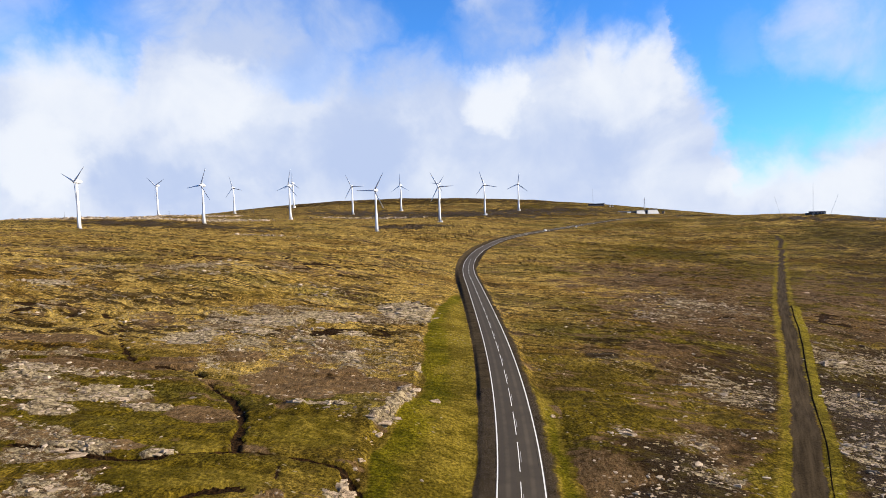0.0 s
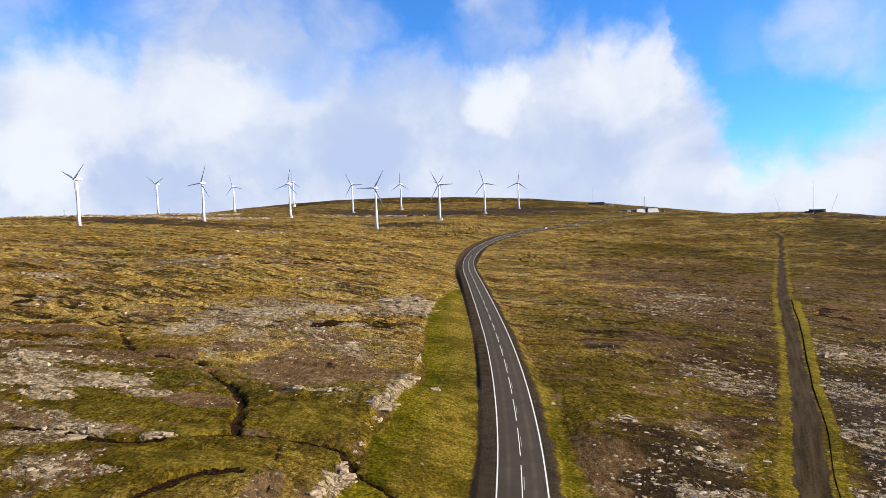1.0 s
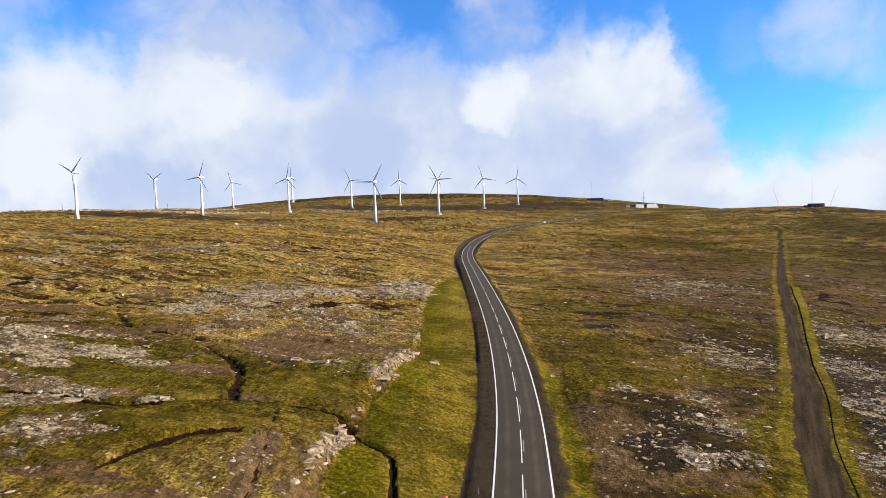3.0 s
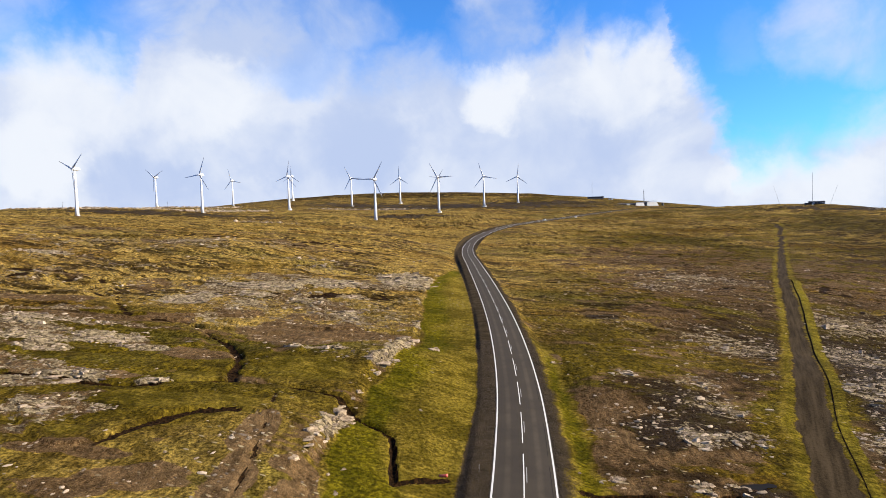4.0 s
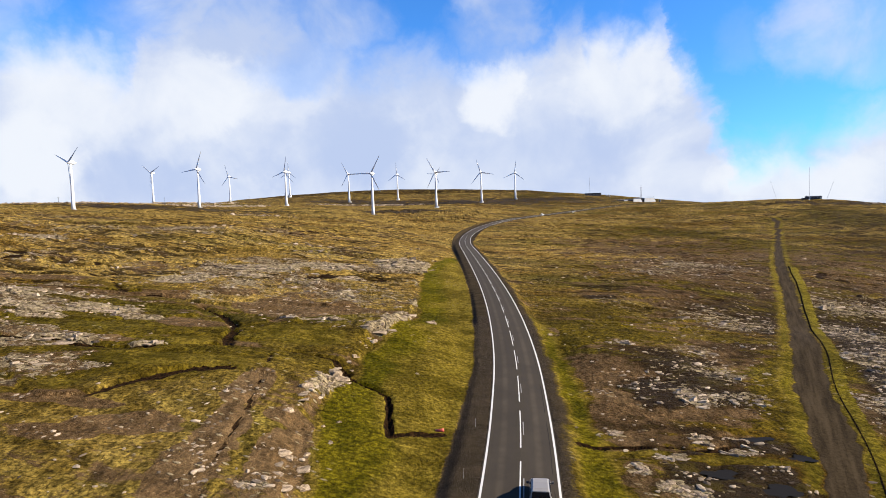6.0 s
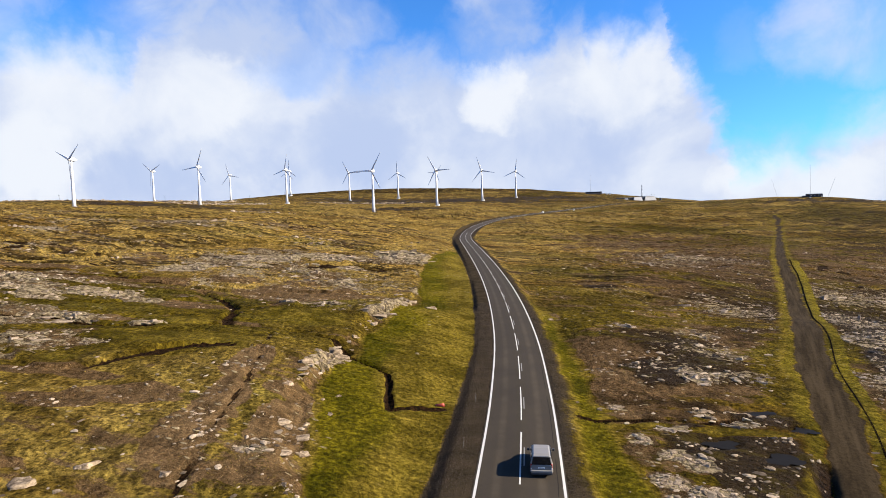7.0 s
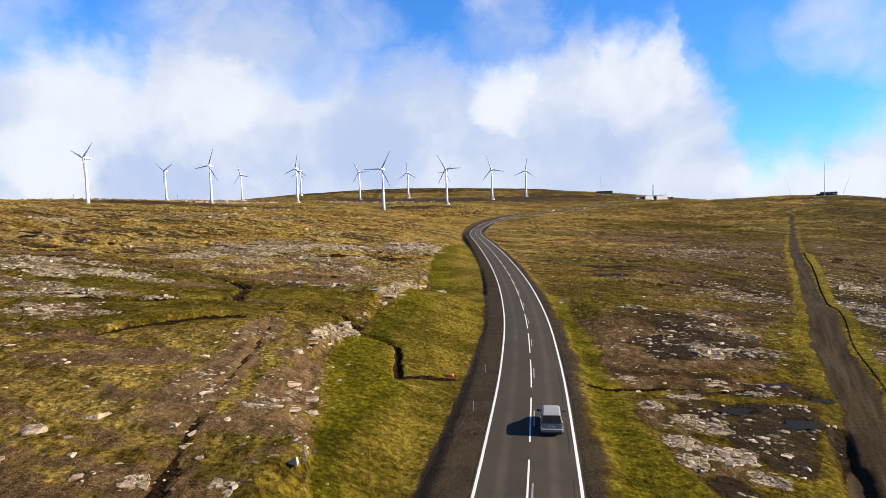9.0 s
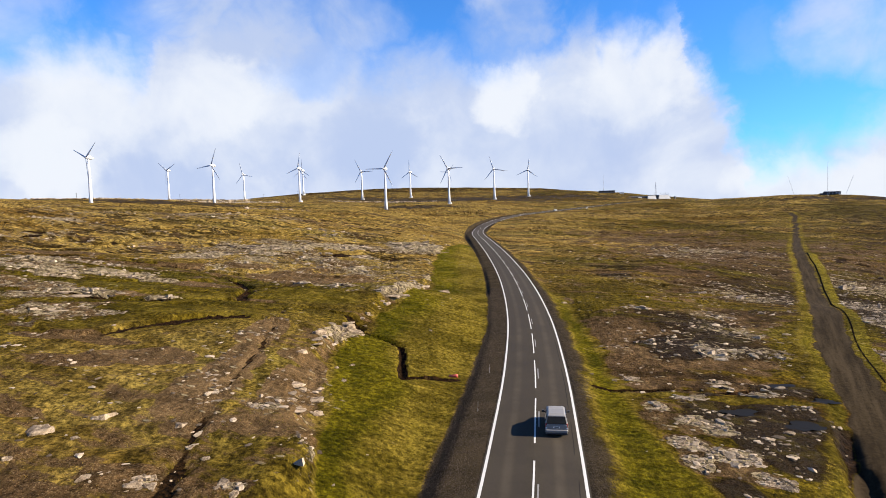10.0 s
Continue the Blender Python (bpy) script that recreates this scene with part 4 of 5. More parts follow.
for sidewise in (-1, 1):
    marking("edge_line", 2, ROAD_LONG[-1] - 5, sidewise * (HALF - 0.1), 0.2, PAINT, "solid white edge line")
START = float(np.interp(42.8, ROAD[:, 1], ROAD_LONG))
for k in range(-4, 28):
    a = START + 13.25 * k
    marking("lane_dash", a, a + 10.2, 0.0, 0.13, PAINT, "white centre dash")
    marking("old_dash", a + 3.2, a + 6.8, 0.30, 0.11, OLD_PAINT, "worn grey remnant of an older dash", 0.005)
s_patch = float(np.interp(46.8, ROAD[:, 1], ROAD_LONG))
bit = new("asphalt_patch", strip("asphalt_patch", np.linspace(s_patch - 1.4, s_patch + 1.2, 4), (1.62, 2.2), 0.0045, PATCH))
bit.parent = road
tagged(bit, "dark square asphalt repair")

# ---------------------------------------------------------------- wind turbines


def ring(r, z, n=20):
    return [(r * math.cos(2 * math.pi * i / n), r * math.sin(2 * math.pi * i / n), z) for i in range(n)]


def build_turbine():
    t = empty("wind_turbine", pose(0, 0, 0), "white three-bladed wind turbine on a tapered tower on the moor", "wind turbine", "turbines of the wind farm")
    part("foundation", loft([ring(3.4, -2.5), ring(3.4, 0.15), ring(3.1, 0.3)]), CONCRETE, t, "low round concrete foot")
    part("tower", loft([ring(r, z, 24) for r, z in ((1.75, 0.2), (1.55, 8), (1.3, 20), (1.05, 33), (0.85, 43.2))]), TOWER, t, soft=True)
    part("door", box((0.9, 0.14, 2.1), (0, -1.72, 1.6), 0.03), GREY_METAL, t, "grey tower door")
    kiosk = part("kiosk", box((1.3, 1.5, 1.9), (2.5, 0.3, 0.9), 0.08), WHITE_PAINT, t, "white transformer kiosk")
    part("kiosk_roof", box((1.5, 1.7, 0.14), (2.5, 0.3, 1.9), 0.04), GREY_METAL, kiosk)
    part("foot_slab", box((1.6, 1.8, 1.6), (2.5, 0.3, -0.9), 0.05), CONCRETE, kiosk)
    egg = []
    for y, r in ((-1.6, 1.25), (-0.9, 1.75), (0.2, 2.0), (1.6, 1.9), (3.2, 1.45), (4.6, 0.85), (5.4, 0.25)):
        egg.append([(r * math.cos(a), y, 45 + r * math.sin(a)) for a in [2 * math.pi * i / 20 for i in range(20)]])
    nacelle = part("nacelle", loft(egg), TOWER, t, "egg-shaped white nacelle", True)
    part("wind_vane", rod((0, 4.0, 45.9), (0, 4.0, 47.3), 0.06, 0.03), GREY_METAL, nacelle)
    rotor = new("rotor")
    rotor.parent = t
    rotor.location = (0, -2.3, 45)
    nose = []
    for y, r in ((0.75, 1.3), (0.2, 1.28), (-0.5, 1.05), (-1.1, 0.62), (-1.4, 0.12)):
        nose.append([(r * math.cos(a), y, r * math.sin(a)) for a in [2 * math.pi * i / 18 for i in range(18)]])
    part("spinner", loft(nose), TOWER, rotor, soft=True)
    for k in range(3):
        cut = []
        for z, chord, thick, twist, lag in ((0.9, 1.1, 0.95, 20, 0), (2.6, 1.9, 0.6, 17, 0.12), (5, 1.75, 0.42, 13, 0.1), (10, 1.25, 0.28, 8, 0.05), (16, 0.85, 0.18, 4, 0), (20.6, 0.5, 0.1, 2, 0), (21.8, 0.12, 0.04, 1, -0.05)):
            c, s = math.cos(radians(twist)), math.sin(radians(twist))
            row = []
            for i in range(12):
                a = 2 * math.pi * i / 12
                u, v = chord / 2 * math.cos(a) + lag, thick / 2 * math.sin(a) * (0.6 + 0.4 * math.cos(a))
                row.append((u * c - v * s, u * s + v * c - 0.012 * z, z))
            cut.append(row)
        blade = part("blade", loft(cut), BLADE, rotor, soft=True)
        blade.rotation_euler = (0, radians(120 * k), 0)
    return t


# x, y, base level, turn of the blades
TURBINES = ((-336.5, 530.5, 41.9, 54), (-431, 870, 62.4, 66), (-273, 656.3, 44.3, 24), (-362, 1000, 64, -16), (-204.1, 771.3, 48.7, 14), (-280.8, 1088.5, 75.8, 3),
            (-69.3, 604.8, 28.9, 32), (-141.7, 913.5, 54.2, -28), (-72.7, 1032.9, 60.9, 0), (-2.7, 734.1, 38.3, -30), (65.2, 862.9, 46.7, -18), (132.3, 981.7, 53.2, 8), (-3.2, 1250, 76, 38))
first = build_turbine()
for k, (x, y, z, phase) in enumerate(TURBINES):
    turbine = first if k == 0 else copy_thing(first, pose(0, 0, 0))
    lie = min(z, ground_at(x, y) + 0.3) if abs(z - ground_at(x, y)) > 2.5 else ground_at(x, y) + 0.1
    turbine.matrix_world = pose(x, y, z if abs(z - ground_at(x, y)) < 2.5 else lie, 0, 0, -28 + 3 * (k % 4))
    for child in turbine.children:
        if child.name.startswith("rotor"):
            child.rotation_euler = (0, radians(phase), 0)

# ---------------------------------------------------------------- masts and buildings


def build_mast(x, y, height, radius, label):
    z = ground_at(x, y)
    m = empty("radio_mast", pose(x, y, z), label, "mast", "masts on the ridge")
    part("pole", rod((0, 0, -1), (0, 0, height), radius, radius * 0.55, 8), GREY_METAL, m)
    part("base", box((1.6, 1.6, 1.4), (0, 0, -0.3), 0.1), CONCRETE, m)
    part("tip", rod((0, 0, height), (0, 0, height + 1.2), radius * 0.4, radius * 0.1, 6), DARK_METAL, m)
    return m


build_mast(434, 668, 37, 0.22, "tall slim grey radio mast beside a dark hut on the ridge")
build_mast(286, 1080, 34, 0.26, "slim grey radio mast beside a low dark building")


def build_lattice(x, y, height):
    z = ground_at(x, y)
    t = empty("lattice_tower", pose(x, y, z), "grey steel lattice tower beside the concrete building", "mast")
    legs = [(1.1, 1.1), (-1.1, 1.1), (-1.1, -1.1), (1.1, -1.1)]
    for a, b in legs:
        part("leg", rod((a, b, -1), (a * 0.45, b * 0.45, height), 0.13, 0.1, 6), GREY_METAL, t)
    n = 8
    for k in range(n):
        u, v = k / n, (k + 1) / n
        for i in range(4):
            (a, b), (c, d) = legs[i], legs[(i + 1) % 4]
            p, q = 1 - 0.55 * u, 1 - 0.55 * v
            part("brace", rod((a * p, b * p, height * u), (c * q, d * q, height * v), 0.07, 0.07, 5), GREY_METAL, t)
    part("antenna", rod((0, 0, height - 1), (0, 0, height + 2.5), 0.12, 0.06, 6), DARK_METAL, t)


build_lattice(332, 936, 24)


def build_leaning_pole(x, y, lean, length):
    z = ground_at(x, y)
    t = empty("leaning_pole", pose(x, y, z), "thin grey aerial pole leaning outwards on the ridge", "mast", "leaning aerials")
    top = (math.sin(radians(lean)) * length, 0, math.cos(radians(lean)) * length)
    part("pole", rod((0, 0, -0.8), top, 0.14, 0.08, 8), GREY_METAL, t)
    part("foot", box((1.2, 1.2, 1.0), (0, 0, -0.1), 0.08), CONCRETE, t)


build_leaning_pole(409, 690, -19, 24)
build_leaning_pole(469, 690, 22, 26)


def build_hut(x, y, length, depth, height):
    z = ground_at(x, y) - 0.4
    h = empty("hut", pose(x, y, z, 0, 0, -4), "long low dark timber hut with small windows on the ridge", "hut")
    part("wall", box((length, depth, height), (0, 0, height / 2), 0.05), DARK_WALL, h)
    part("roof", loft([[(sx * (length / 2 + 0.4), -depth / 2 - 0.4, height), (sx * (length / 2 + 0.4), depth / 2 + 0.4, height), (sx * (length / 2 + 0.4), depth / 2 + 0.4, height + 0.25),
                        (sx * (length / 2 + 0.4), 0, height + 0.9), (sx * (length / 2 + 0.4), -depth / 2 - 0.4, height + 0.25)] for sx in (-1, 1)]), DARK_METAL, h)
    for k, u in enumerate((-0.3, -0.05, 0.2, 0.33)):
        w = part("window", box((1.2, 0.12, 1.0), (u * length, -depth / 2 - 0.03, height * 0.55)), WHITE_PAINT if k != 1 else CONCRETE, h, "small pale window")
        part("pane", box((0.9, 0.04, 0.7), (u * length, -depth / 2 - 0.1, height * 0.55)), GLASS, w)
    part("door", box((1.0, 0.12, 2.0), (0.43 * length, -depth / 2 - 0.03, 1.1)), GREY_METAL, h)
    annex = part("annex", box((4.5, depth * 0.8, height * 0.55), (-length / 2 - 2.2, 0, height * 0.275), 0.05), DARK_WALL, h)
    part("annex_roof", box((4.8, depth * 0.9, 0.2), (-length / 2 - 2.2, 0, height * 0.55 + 0.1)), DARK_METAL, annex)


build_hut(444, 676, 16, 6, 3.0)


def build_dark_block(x, y):
    z = ground_at(x, y) - 0.5
    h = empty("flat_building", pose(x, y, z), "low flat-roofed dark building on the far ridge", "building")
    part("wall", box((28, 10, 4.6), (0, 0, 2.3), 0.1), DARK_WALL, h)
    part("roof", box((29, 11, 0.5), (0, 0, 4.8), 0.08), DARK_METAL, h)
    for u in (-9, -3, 4, 10):
        part("window", box((2.2, 0.15, 1.2), (u, -5.02, 2.6)), GLASS, h)
    for u, w, t in ((27, 3.0, 2.2), (32, 2.2, 3.0)):
        s = empty("shed", pose(x + u, y + 4, ground_at(x + u, y + 4) - 0.3), "small pale shed on the far ridge", "shed", "sheds on the far ridge")
        part("wall", box((w, 3, t), (0, 0, t / 2), 0.05), CONCRETE, s)
        part("roof", box((w + 0.4, 3.4, 0.25), (0, 0, t + 0.12), 0.04), DARK_METAL, s)


build_dark_block(292, 1080)


def build_station(x, y):
    """A low concrete station set into the slope: sloping pale slabs on a dark front."""
    z = ground_at(x, y) - 0.8
    b = empty("concrete_station", pose(x, y, z, 0, 0, 0), "low concrete station with sloping pale panels and dark front", "building")
    part("front", box((64, 8, 5.2), (-6, 4, 2.6), 0.1), DARK_WALL, b, "dark front wall")
    part("roof", box((60, 9, 0.5), (-5, 4.4, 5.4), 0.1), GREY_METAL, b)
    for u, w, top in ((-2, 14, 6.2), (17.5, 17, 6.6)):
        lean = 2.8
        slab = part("slope_panel", loft([[(u + s * w / 2 + (1.5 if s > 0 and u > 10 else 0), -4.4, 0), (u + s * w / 2 + (1.5 if s > 0 and u > 10 else 0), -0.2, 0), (u + s * (w / 2 - 1.2), -0.2, top), (u + s * (w / 2 - 1.2), -4.4 + lean, top)] for s in (-1, 1)]), CONCRETE, b, "sloping pale concrete panel")
        part("coping", box((w - 2, 1.6, 0.3), (u, -1.0, top + 0.1)), GREY_METAL, slab)
    gate = part("gate", box((5.6, 0.4, 4.6), (-20, -0.2, 2.4), 0.05), WHITE_PAINT, b, "white roller gate")
    part("gate_rail", box((6.2, 0.5, 0.3), (-20, -0.3, 4.8)), GREY_METAL, gate)
    part("upper_block", box((26, 5, 1.4), (8, 6, 6.3), 0.08), DARK_WALL, b)
    for u in (14, 18, 22, 26):
        part("vent", rod((u, 3, 8), (u, 3, 10), 0.35, 0.3, 8), GREY_METAL, b)
    part("tank", rod((36, 2, 0), (36, 2, 3.8), 1.8, 1.6, 14), DARK_METAL, b)


build_station(322, 922)


def build_pole(x, y, height):
    p = empty("cable_pole", pose(x, y, ground_at(x, y)), "thin wooden cable pole on the skyline", "pole", "cable poles")
    part("post", rod((0, 0, -1), (0, 0, height), 0.2, 0.14, 8), DARK_WALL, p)
    part("crossbar", box((2.4, 0.18, 0.2), (0, 0, height - 0.7)), DARK_WALL, p)


for x, y, height in ((-381, 800, 9), (-329, 1000, 9), (-455, 690, 8), (-300, 1120, 9)):
    build_pole(x, y, height)

# ---------------------------------------------------------------- car


def build_car(name, paint, label):
    """A boxy family van; its nose points along +y, and it stands on z = 0."""
    c = empty(name, pose(0, 0, 0), label, "car")
    W, L = 0.87, 4.15

    def belt(y, low, shoulder, roof, wide, tuck):
        half = [(wide * 0.93, low), (wide, low + 0.16), (wide, shoulder - 0.12), (wide * 0.975, shoulder), (wide - tuck, roof - 0.07), (wide - tuck - 0.12, roof)]
        return [(u, y, z) for u, z in half] + [(-u, y, z) for u, z in half[::-1]]

    y0 = -L / 2
    shell = [belt(y0, 0.34, 0.92, 0.98, W * 0.93, 0.03), belt(y0 + 0.07, 0.28, 0.95, 1.12, W * 0.98, 0.06), belt(y0 + 0.20, 0.24, 0.98, 1.62, W, 0.15),
             belt(y0 + 0.55, 0.24, 0.98, 1.69, W, 0.17), belt(y0 + 1.5, 0.24, 0.97, 1.71, W, 0.18), belt(y0 + 2.35, 0.24, 0.96, 1.64, W, 0.19),
             belt(y0 + 3.15, 0.24, 0.95, 1.06, W, 0.05), belt(y0 + 3.75, 0.26, 0.84, 0.92, W * 0.97, 0.06), belt(y0 + 4.08, 0.34, 0.66, 0.72, W * 0.86, 0.06)]
    body = part("body", loft(shell), paint, c, soft=False)
    part("rear_window", loft([[(s * 0.74, y0 - 0.005, 1.02), (s * 0.74, y0 + 0.10, 1.02), (s * 0.64, y0 + 0.22, 1.56), (s * 0.64, y0 + 0.105, 1.585)] for s in (-1, 1)]), GLASS, c, "dark tinted rear window")
    part("windscreen", loft([[(s * 0.70, y0 + 3.12, 1.10), (s * 0.70, y0 + 3.06, 1.06), (s * 0.58, y0 + 2.44, 1.56), (s * 0.58, y0 + 2.50, 1.585)] for s in (-1, 1)]), GLASS, c)
    for s in (-1, 1):
        for a, b in ((0.45, 1.25), (1.33, 2.2)):
            part("side_window", loft([[(s * (0.865 - 0.0), y, 1.04), (s * 0.80, y, 1.04), (s * 0.70, y + (0.12 if a > 1 else 0.0), 1.62), (s * 0.745, y + (0.12 if a > 1 else 0), 1.60)] for y in (y0 + a, y0 + b)]), GLASS, c)
        lamp = part("tail_lamp", box((0.13, 0.09, 0.42), (s * 0.78, y0 + 0.06, 0.86), 0.03), LAMP_RED, c, "red tail lamp")
        part("reflector", box((0.10, 0.04, 0.08), (s * 0.78, y0 + 0.01, 0.72), 0.01), PLATE, lamp)
        part("headlamp", box((0.34, 0.16, 0.18), (s * 0.58, y0 + 3.98, 0.68), 0.04), PLATE, c)
        mirror = part("wing_mirror", box((0.2, 0.14, 0.2), (s * 1.02, y0 + 2.75, 1.08), 0.05), PLASTIC, c, "black wing mirror")
        part("mirror_arm", box((0.14, 0.06, 0.06), (s * 0.9, y0 + 2.76, 1.02), 0.01), PLASTIC, mirror)
    bumper = part("rear_bumper", box((1.66, 0.22, 0.22), (0, y0 - 0.01, 0.50), 0.06), paint, c)
    part("bumper_strip", box((1.56, 0.06, 0.12), (0, y0 - 0.06, 0.33), 0.02), PLASTIC, bumper, "black plastic lower strip")
    part("front_bumper", box((1.5, 0.2, 0.24), (0, y0 + 4.06, 0.42), 0.06), PLASTIC, c)
    part("tailgate_trim", box((0.9, 0.05, 0.08), (0, y0 + 0.05, 0.93), 0.02), ALLOY, c)
    plate = part("number_plate", box((0.5, 0.03, 0.115), (0, y0 - 0.0, 0.78), 0.008), PLATE, c, "white number plate")
    part("plate_bar", box((0.36, 0.012, 0.05), (0, y0 - 0.018, 0.78)), PLASTIC, plate)
    part("wiper", rod((0.02, y0 + 0.12, 1.10), (0.42, y0 + 0.14, 1.16), 0.013, 0.010, 6), PLASTIC, c)
    for s in (-1, 1):
        for y in (y0 + 0.78, y0 + 3.3):
            wheel = part("wheel", rod((s * 0.62, y, 0.31), (s * 0.86, y, 0.31), 0.20, 0.20, 16), ALLOY, c)
            tyre = []
            for x, r in ((0.64, 0.20), (0.64, 0.29), (0.67, 0.31), (0.86, 0.31), (0.885, 0.285), (0.885, 0.20)):
                tyre.append([(s * x, y + r * math.cos(a), 0.31 + r * math.sin(a)) for a in [2 * math.pi * i / 24 for i in range(24)]])
            part("tyre", loft(tyre, close=False), RUBBER, wheel, soft=True)
            part("wheel_arch", rod((s * 0.70, y, 0.34), (s * 0.876, y, 0.34), 0.37, 0.37, 20), PLASTIC, c, "dark wheel arch")
    return c


def park(car, s, across):
    p, q = on_road(s, across), on_road(s + 2, across)
    heading = math.degrees(math.atan2(-(q[0] - p[0]), q[1] - p[1]))
    climb = math.degrees(math.atan2(q[2] - p[2], 2))
    car.matrix_world = pose(*p, climb, 0, heading)
    return car


park(build_car("family_van", CAR_PAINT, "grey family van driving in its lane on the asphalt road"), float(np.interp(46.1, ROAD[:, 1], ROAD_LONG)), 1.66)
park(build_car("white_van", FAR_CAR, "small white van far away on the bending road"), float(np.interp(655, ROAD[:, 1], ROAD_LONG)), 1.5)

# ---------------------------------------------------------------- by the road


def build_pipe(x, y, heading, mat, label):
    p = empty("culvert_pipe", pose(x, y, ground_at(x, y) + 0.14, 0, 0, heading), label, "pipe")
    tube = []
    for u, r in ((0, 0.13), (0, 0.16), (0.7, 0.16), (0.74, 0.18), (0.95, 0.18), (0.95, 0.14), (0.2, 0.13)):
        tube.append([(u - 0.6, r * math.cos(a), r * math.sin(a)) for a in [2 * math.pi * i / 18 for i in range(18)]])
    part("pipe", loft(tube, close=False), mat, p, soft=True)
    part("collar", loft([[(u, 0.19 * math.cos(a), 0.19 * math.sin(a)) for a in [2 * math.pi * i / 18 for i in range(18)]] for u in (0.12, 0.18)]), mat, p)


build_pipe(-0.9, 62.0, 8, RED_PAINT, "red plastic culvert pipe sticking out of the road bank")


def build_stake(s, across):
    p = on_road(s, across)
    k = empty("marker_stake", pose(p[0], p[1], ground_at(p[0], p[1]), 2, 3, 0), "thin grey wooden stake in the gravel shoulder", "stake", "stakes on the shoulder")
    part("stake", rod((0, 0, -0.3), (0, 0, 0.85), 0.020, 0.016, 6), GREY_METAL, k)
    part("tip", rod((0, 0, 0.85), (0, 0, 0.93), 0.020, 0.010, 6), CONCRETE, k)


for y, across in ((49.5, -5.0), (61.5, -4.9)):
    build_stake(float(np.interp(y, ROAD[:, 1], ROAD_LONG)), across)


def build_marker(x, y):
    m = empty("roadside_box", pose(x, y, ground_at(x, y) - 0.1), "small white cabinet beside the far road", "cabinet")
    part("cabinet", box((1.6, 0.9, 1.7), (0, 0, 0.85), 0.06), WHITE_PAINT, m)
    part("lid", box((1.8, 1.1, 0.14), (0, 0, 1.75), 0.04), GREY_METAL, m)


build_marker(163, 694)


def build_water(x, y, rx, ry, level):
    a = np.linspace(0, 2 * math.pi, 41)[:-1]
    r = 0.85 + 0.20 * np.sin(3 * a + x) + 0.12 * np.sin(5 * a + y) + 0.07 * np.sin(9 * a)
    verts = np.stack([np.append(x + r * rx * np.cos(a), x), np.append(y + r * ry * np.sin(a), y), np.full(41, level)], 1)
    faces = [(i, (i + 1) % 40, 40) for i in range(40)]
    tagged(new("water", mesh_from("water", verts, faces, WATER)), "dark standing peat water", "water", kind="structure")


for pond in PONDS:
    build_water(*pond)

# ---------------------------------------------------------------- rocks


def rock_mesh(seed, flatness):
    """An angular block, cut by random planes and roughened."""
    rng = np.random.default_rng(seed)
    bm = bmesh.new()
    bmesh.ops.create_icosphere(bm, subdivisions=3, radius=1.0)
    planes = []
    for _ in range(9):
        n = rng.normal(size=3) * (1, 1, 0.8)
        planes.append((n / np.linalg.norm(n), rng.uniform(0.5, 0.8)))
    planes.append((np.array([0.1 * rng.normal(), 0.1 * rng.normal(), 1.0]), rng.uniform(0.42, 0.6)))
    for v in bm.verts:
        p = np.array(v.co)
        for n, d in planes:
            over = p @ n - d
            if over > 0:
                p = p - n * over * 0.95
        q = Vector(p)
        q *= 1 + 0.16 * noise.fractal(q * 2.2 + Vector((seed, 0, 0)), 0.9, 2.2, 4)
        v.co = (q.x, q.y * 0.85, q.z * flatness)
    me = bpy.data.meshes.new("boulder")
    bm.to_mesh(me)
    bm.free()
    me.materials.append(BASALT)
    return me


BOULDERS = [rock_mesh(k, 0.8) for k in range(6)]
FLAGS = [rock_mesh(20 + k, 0.24) for k in range(5)]
rng = np.random.default_rng(5)


def lay_rock(x, y, size, flat=False, label="", group=""):
    me = (FLAGS if flat else BOULDERS)[int(rng.integers(0, 5))]
    z = ground_at(x, y)
    ob = new("rock_slab" if flat else "boulder", me)
    wide = rng.uniform(1.0, 1.5) if flat else rng.uniform(0.85, 1.2)
    turn = rng.uniform(-25, 25) if flat else rng.uniform(0, 360)
    ob.matrix_world = pose(x, y, z - size * (0.10 if flat else 0.22), rng.uniform(-6, 6), rng.uniform(-6, 6), turn) @ Matrix.Diagonal((size * wide, size, size * rng.uniform(0.8, 1.1), 1))
    return tagged(ob, label, "rock", group)


# single boulders that stand out: x, y, half width
KNOWN = ((-13.6, 71.6, 1.1), (-14.6, 72.8, 1.3), (-13.0, 73.3, 0.9), (-12.3, 71.0, 0.5), (-25.3, 39.7, 1.05), (-28, 36.6, 1.0), (-25.2, 36.2, 0.42), (-27.1, 33.2, 0.4), (-18.9, 31.7, 0.55), (-18.4, 32.8, 0.45), (-21.7, 31.7, 0.5), (-16.2, 34.9, 0.36),
         (-17.9, 36.5, 0.45), (-19.7, 39.1, 0.6), (-21.8, 48.7, 0.4), (-19.7, 48.3, 0.5), (-13.2, 52, 0.55), (-12, 45.5, 0.65), (-11.6, 55, 0.5), (-11.6, 59.8, 0.45), (-12.9, 58.3, 0.35), (-2.8, 109.4, 1.3), (29.6, 94.2, 1.5), (30.9, 93.8, 1.1),
         (26.5, 47.4, 0.55), (15.8, 60.0, 0.4), (19.2, 49.6, 0.6), (18.0, 60.8, 0.6), (-30, 159, 1.2), (-28.4, 159.4, 0.9), (19.4, 104.6, 1.0))
for x, y, size in KNOWN:
    lay_rock(x, y, size, False, "weathered pale grey basalt boulder with lichen on the moor", "boulders")
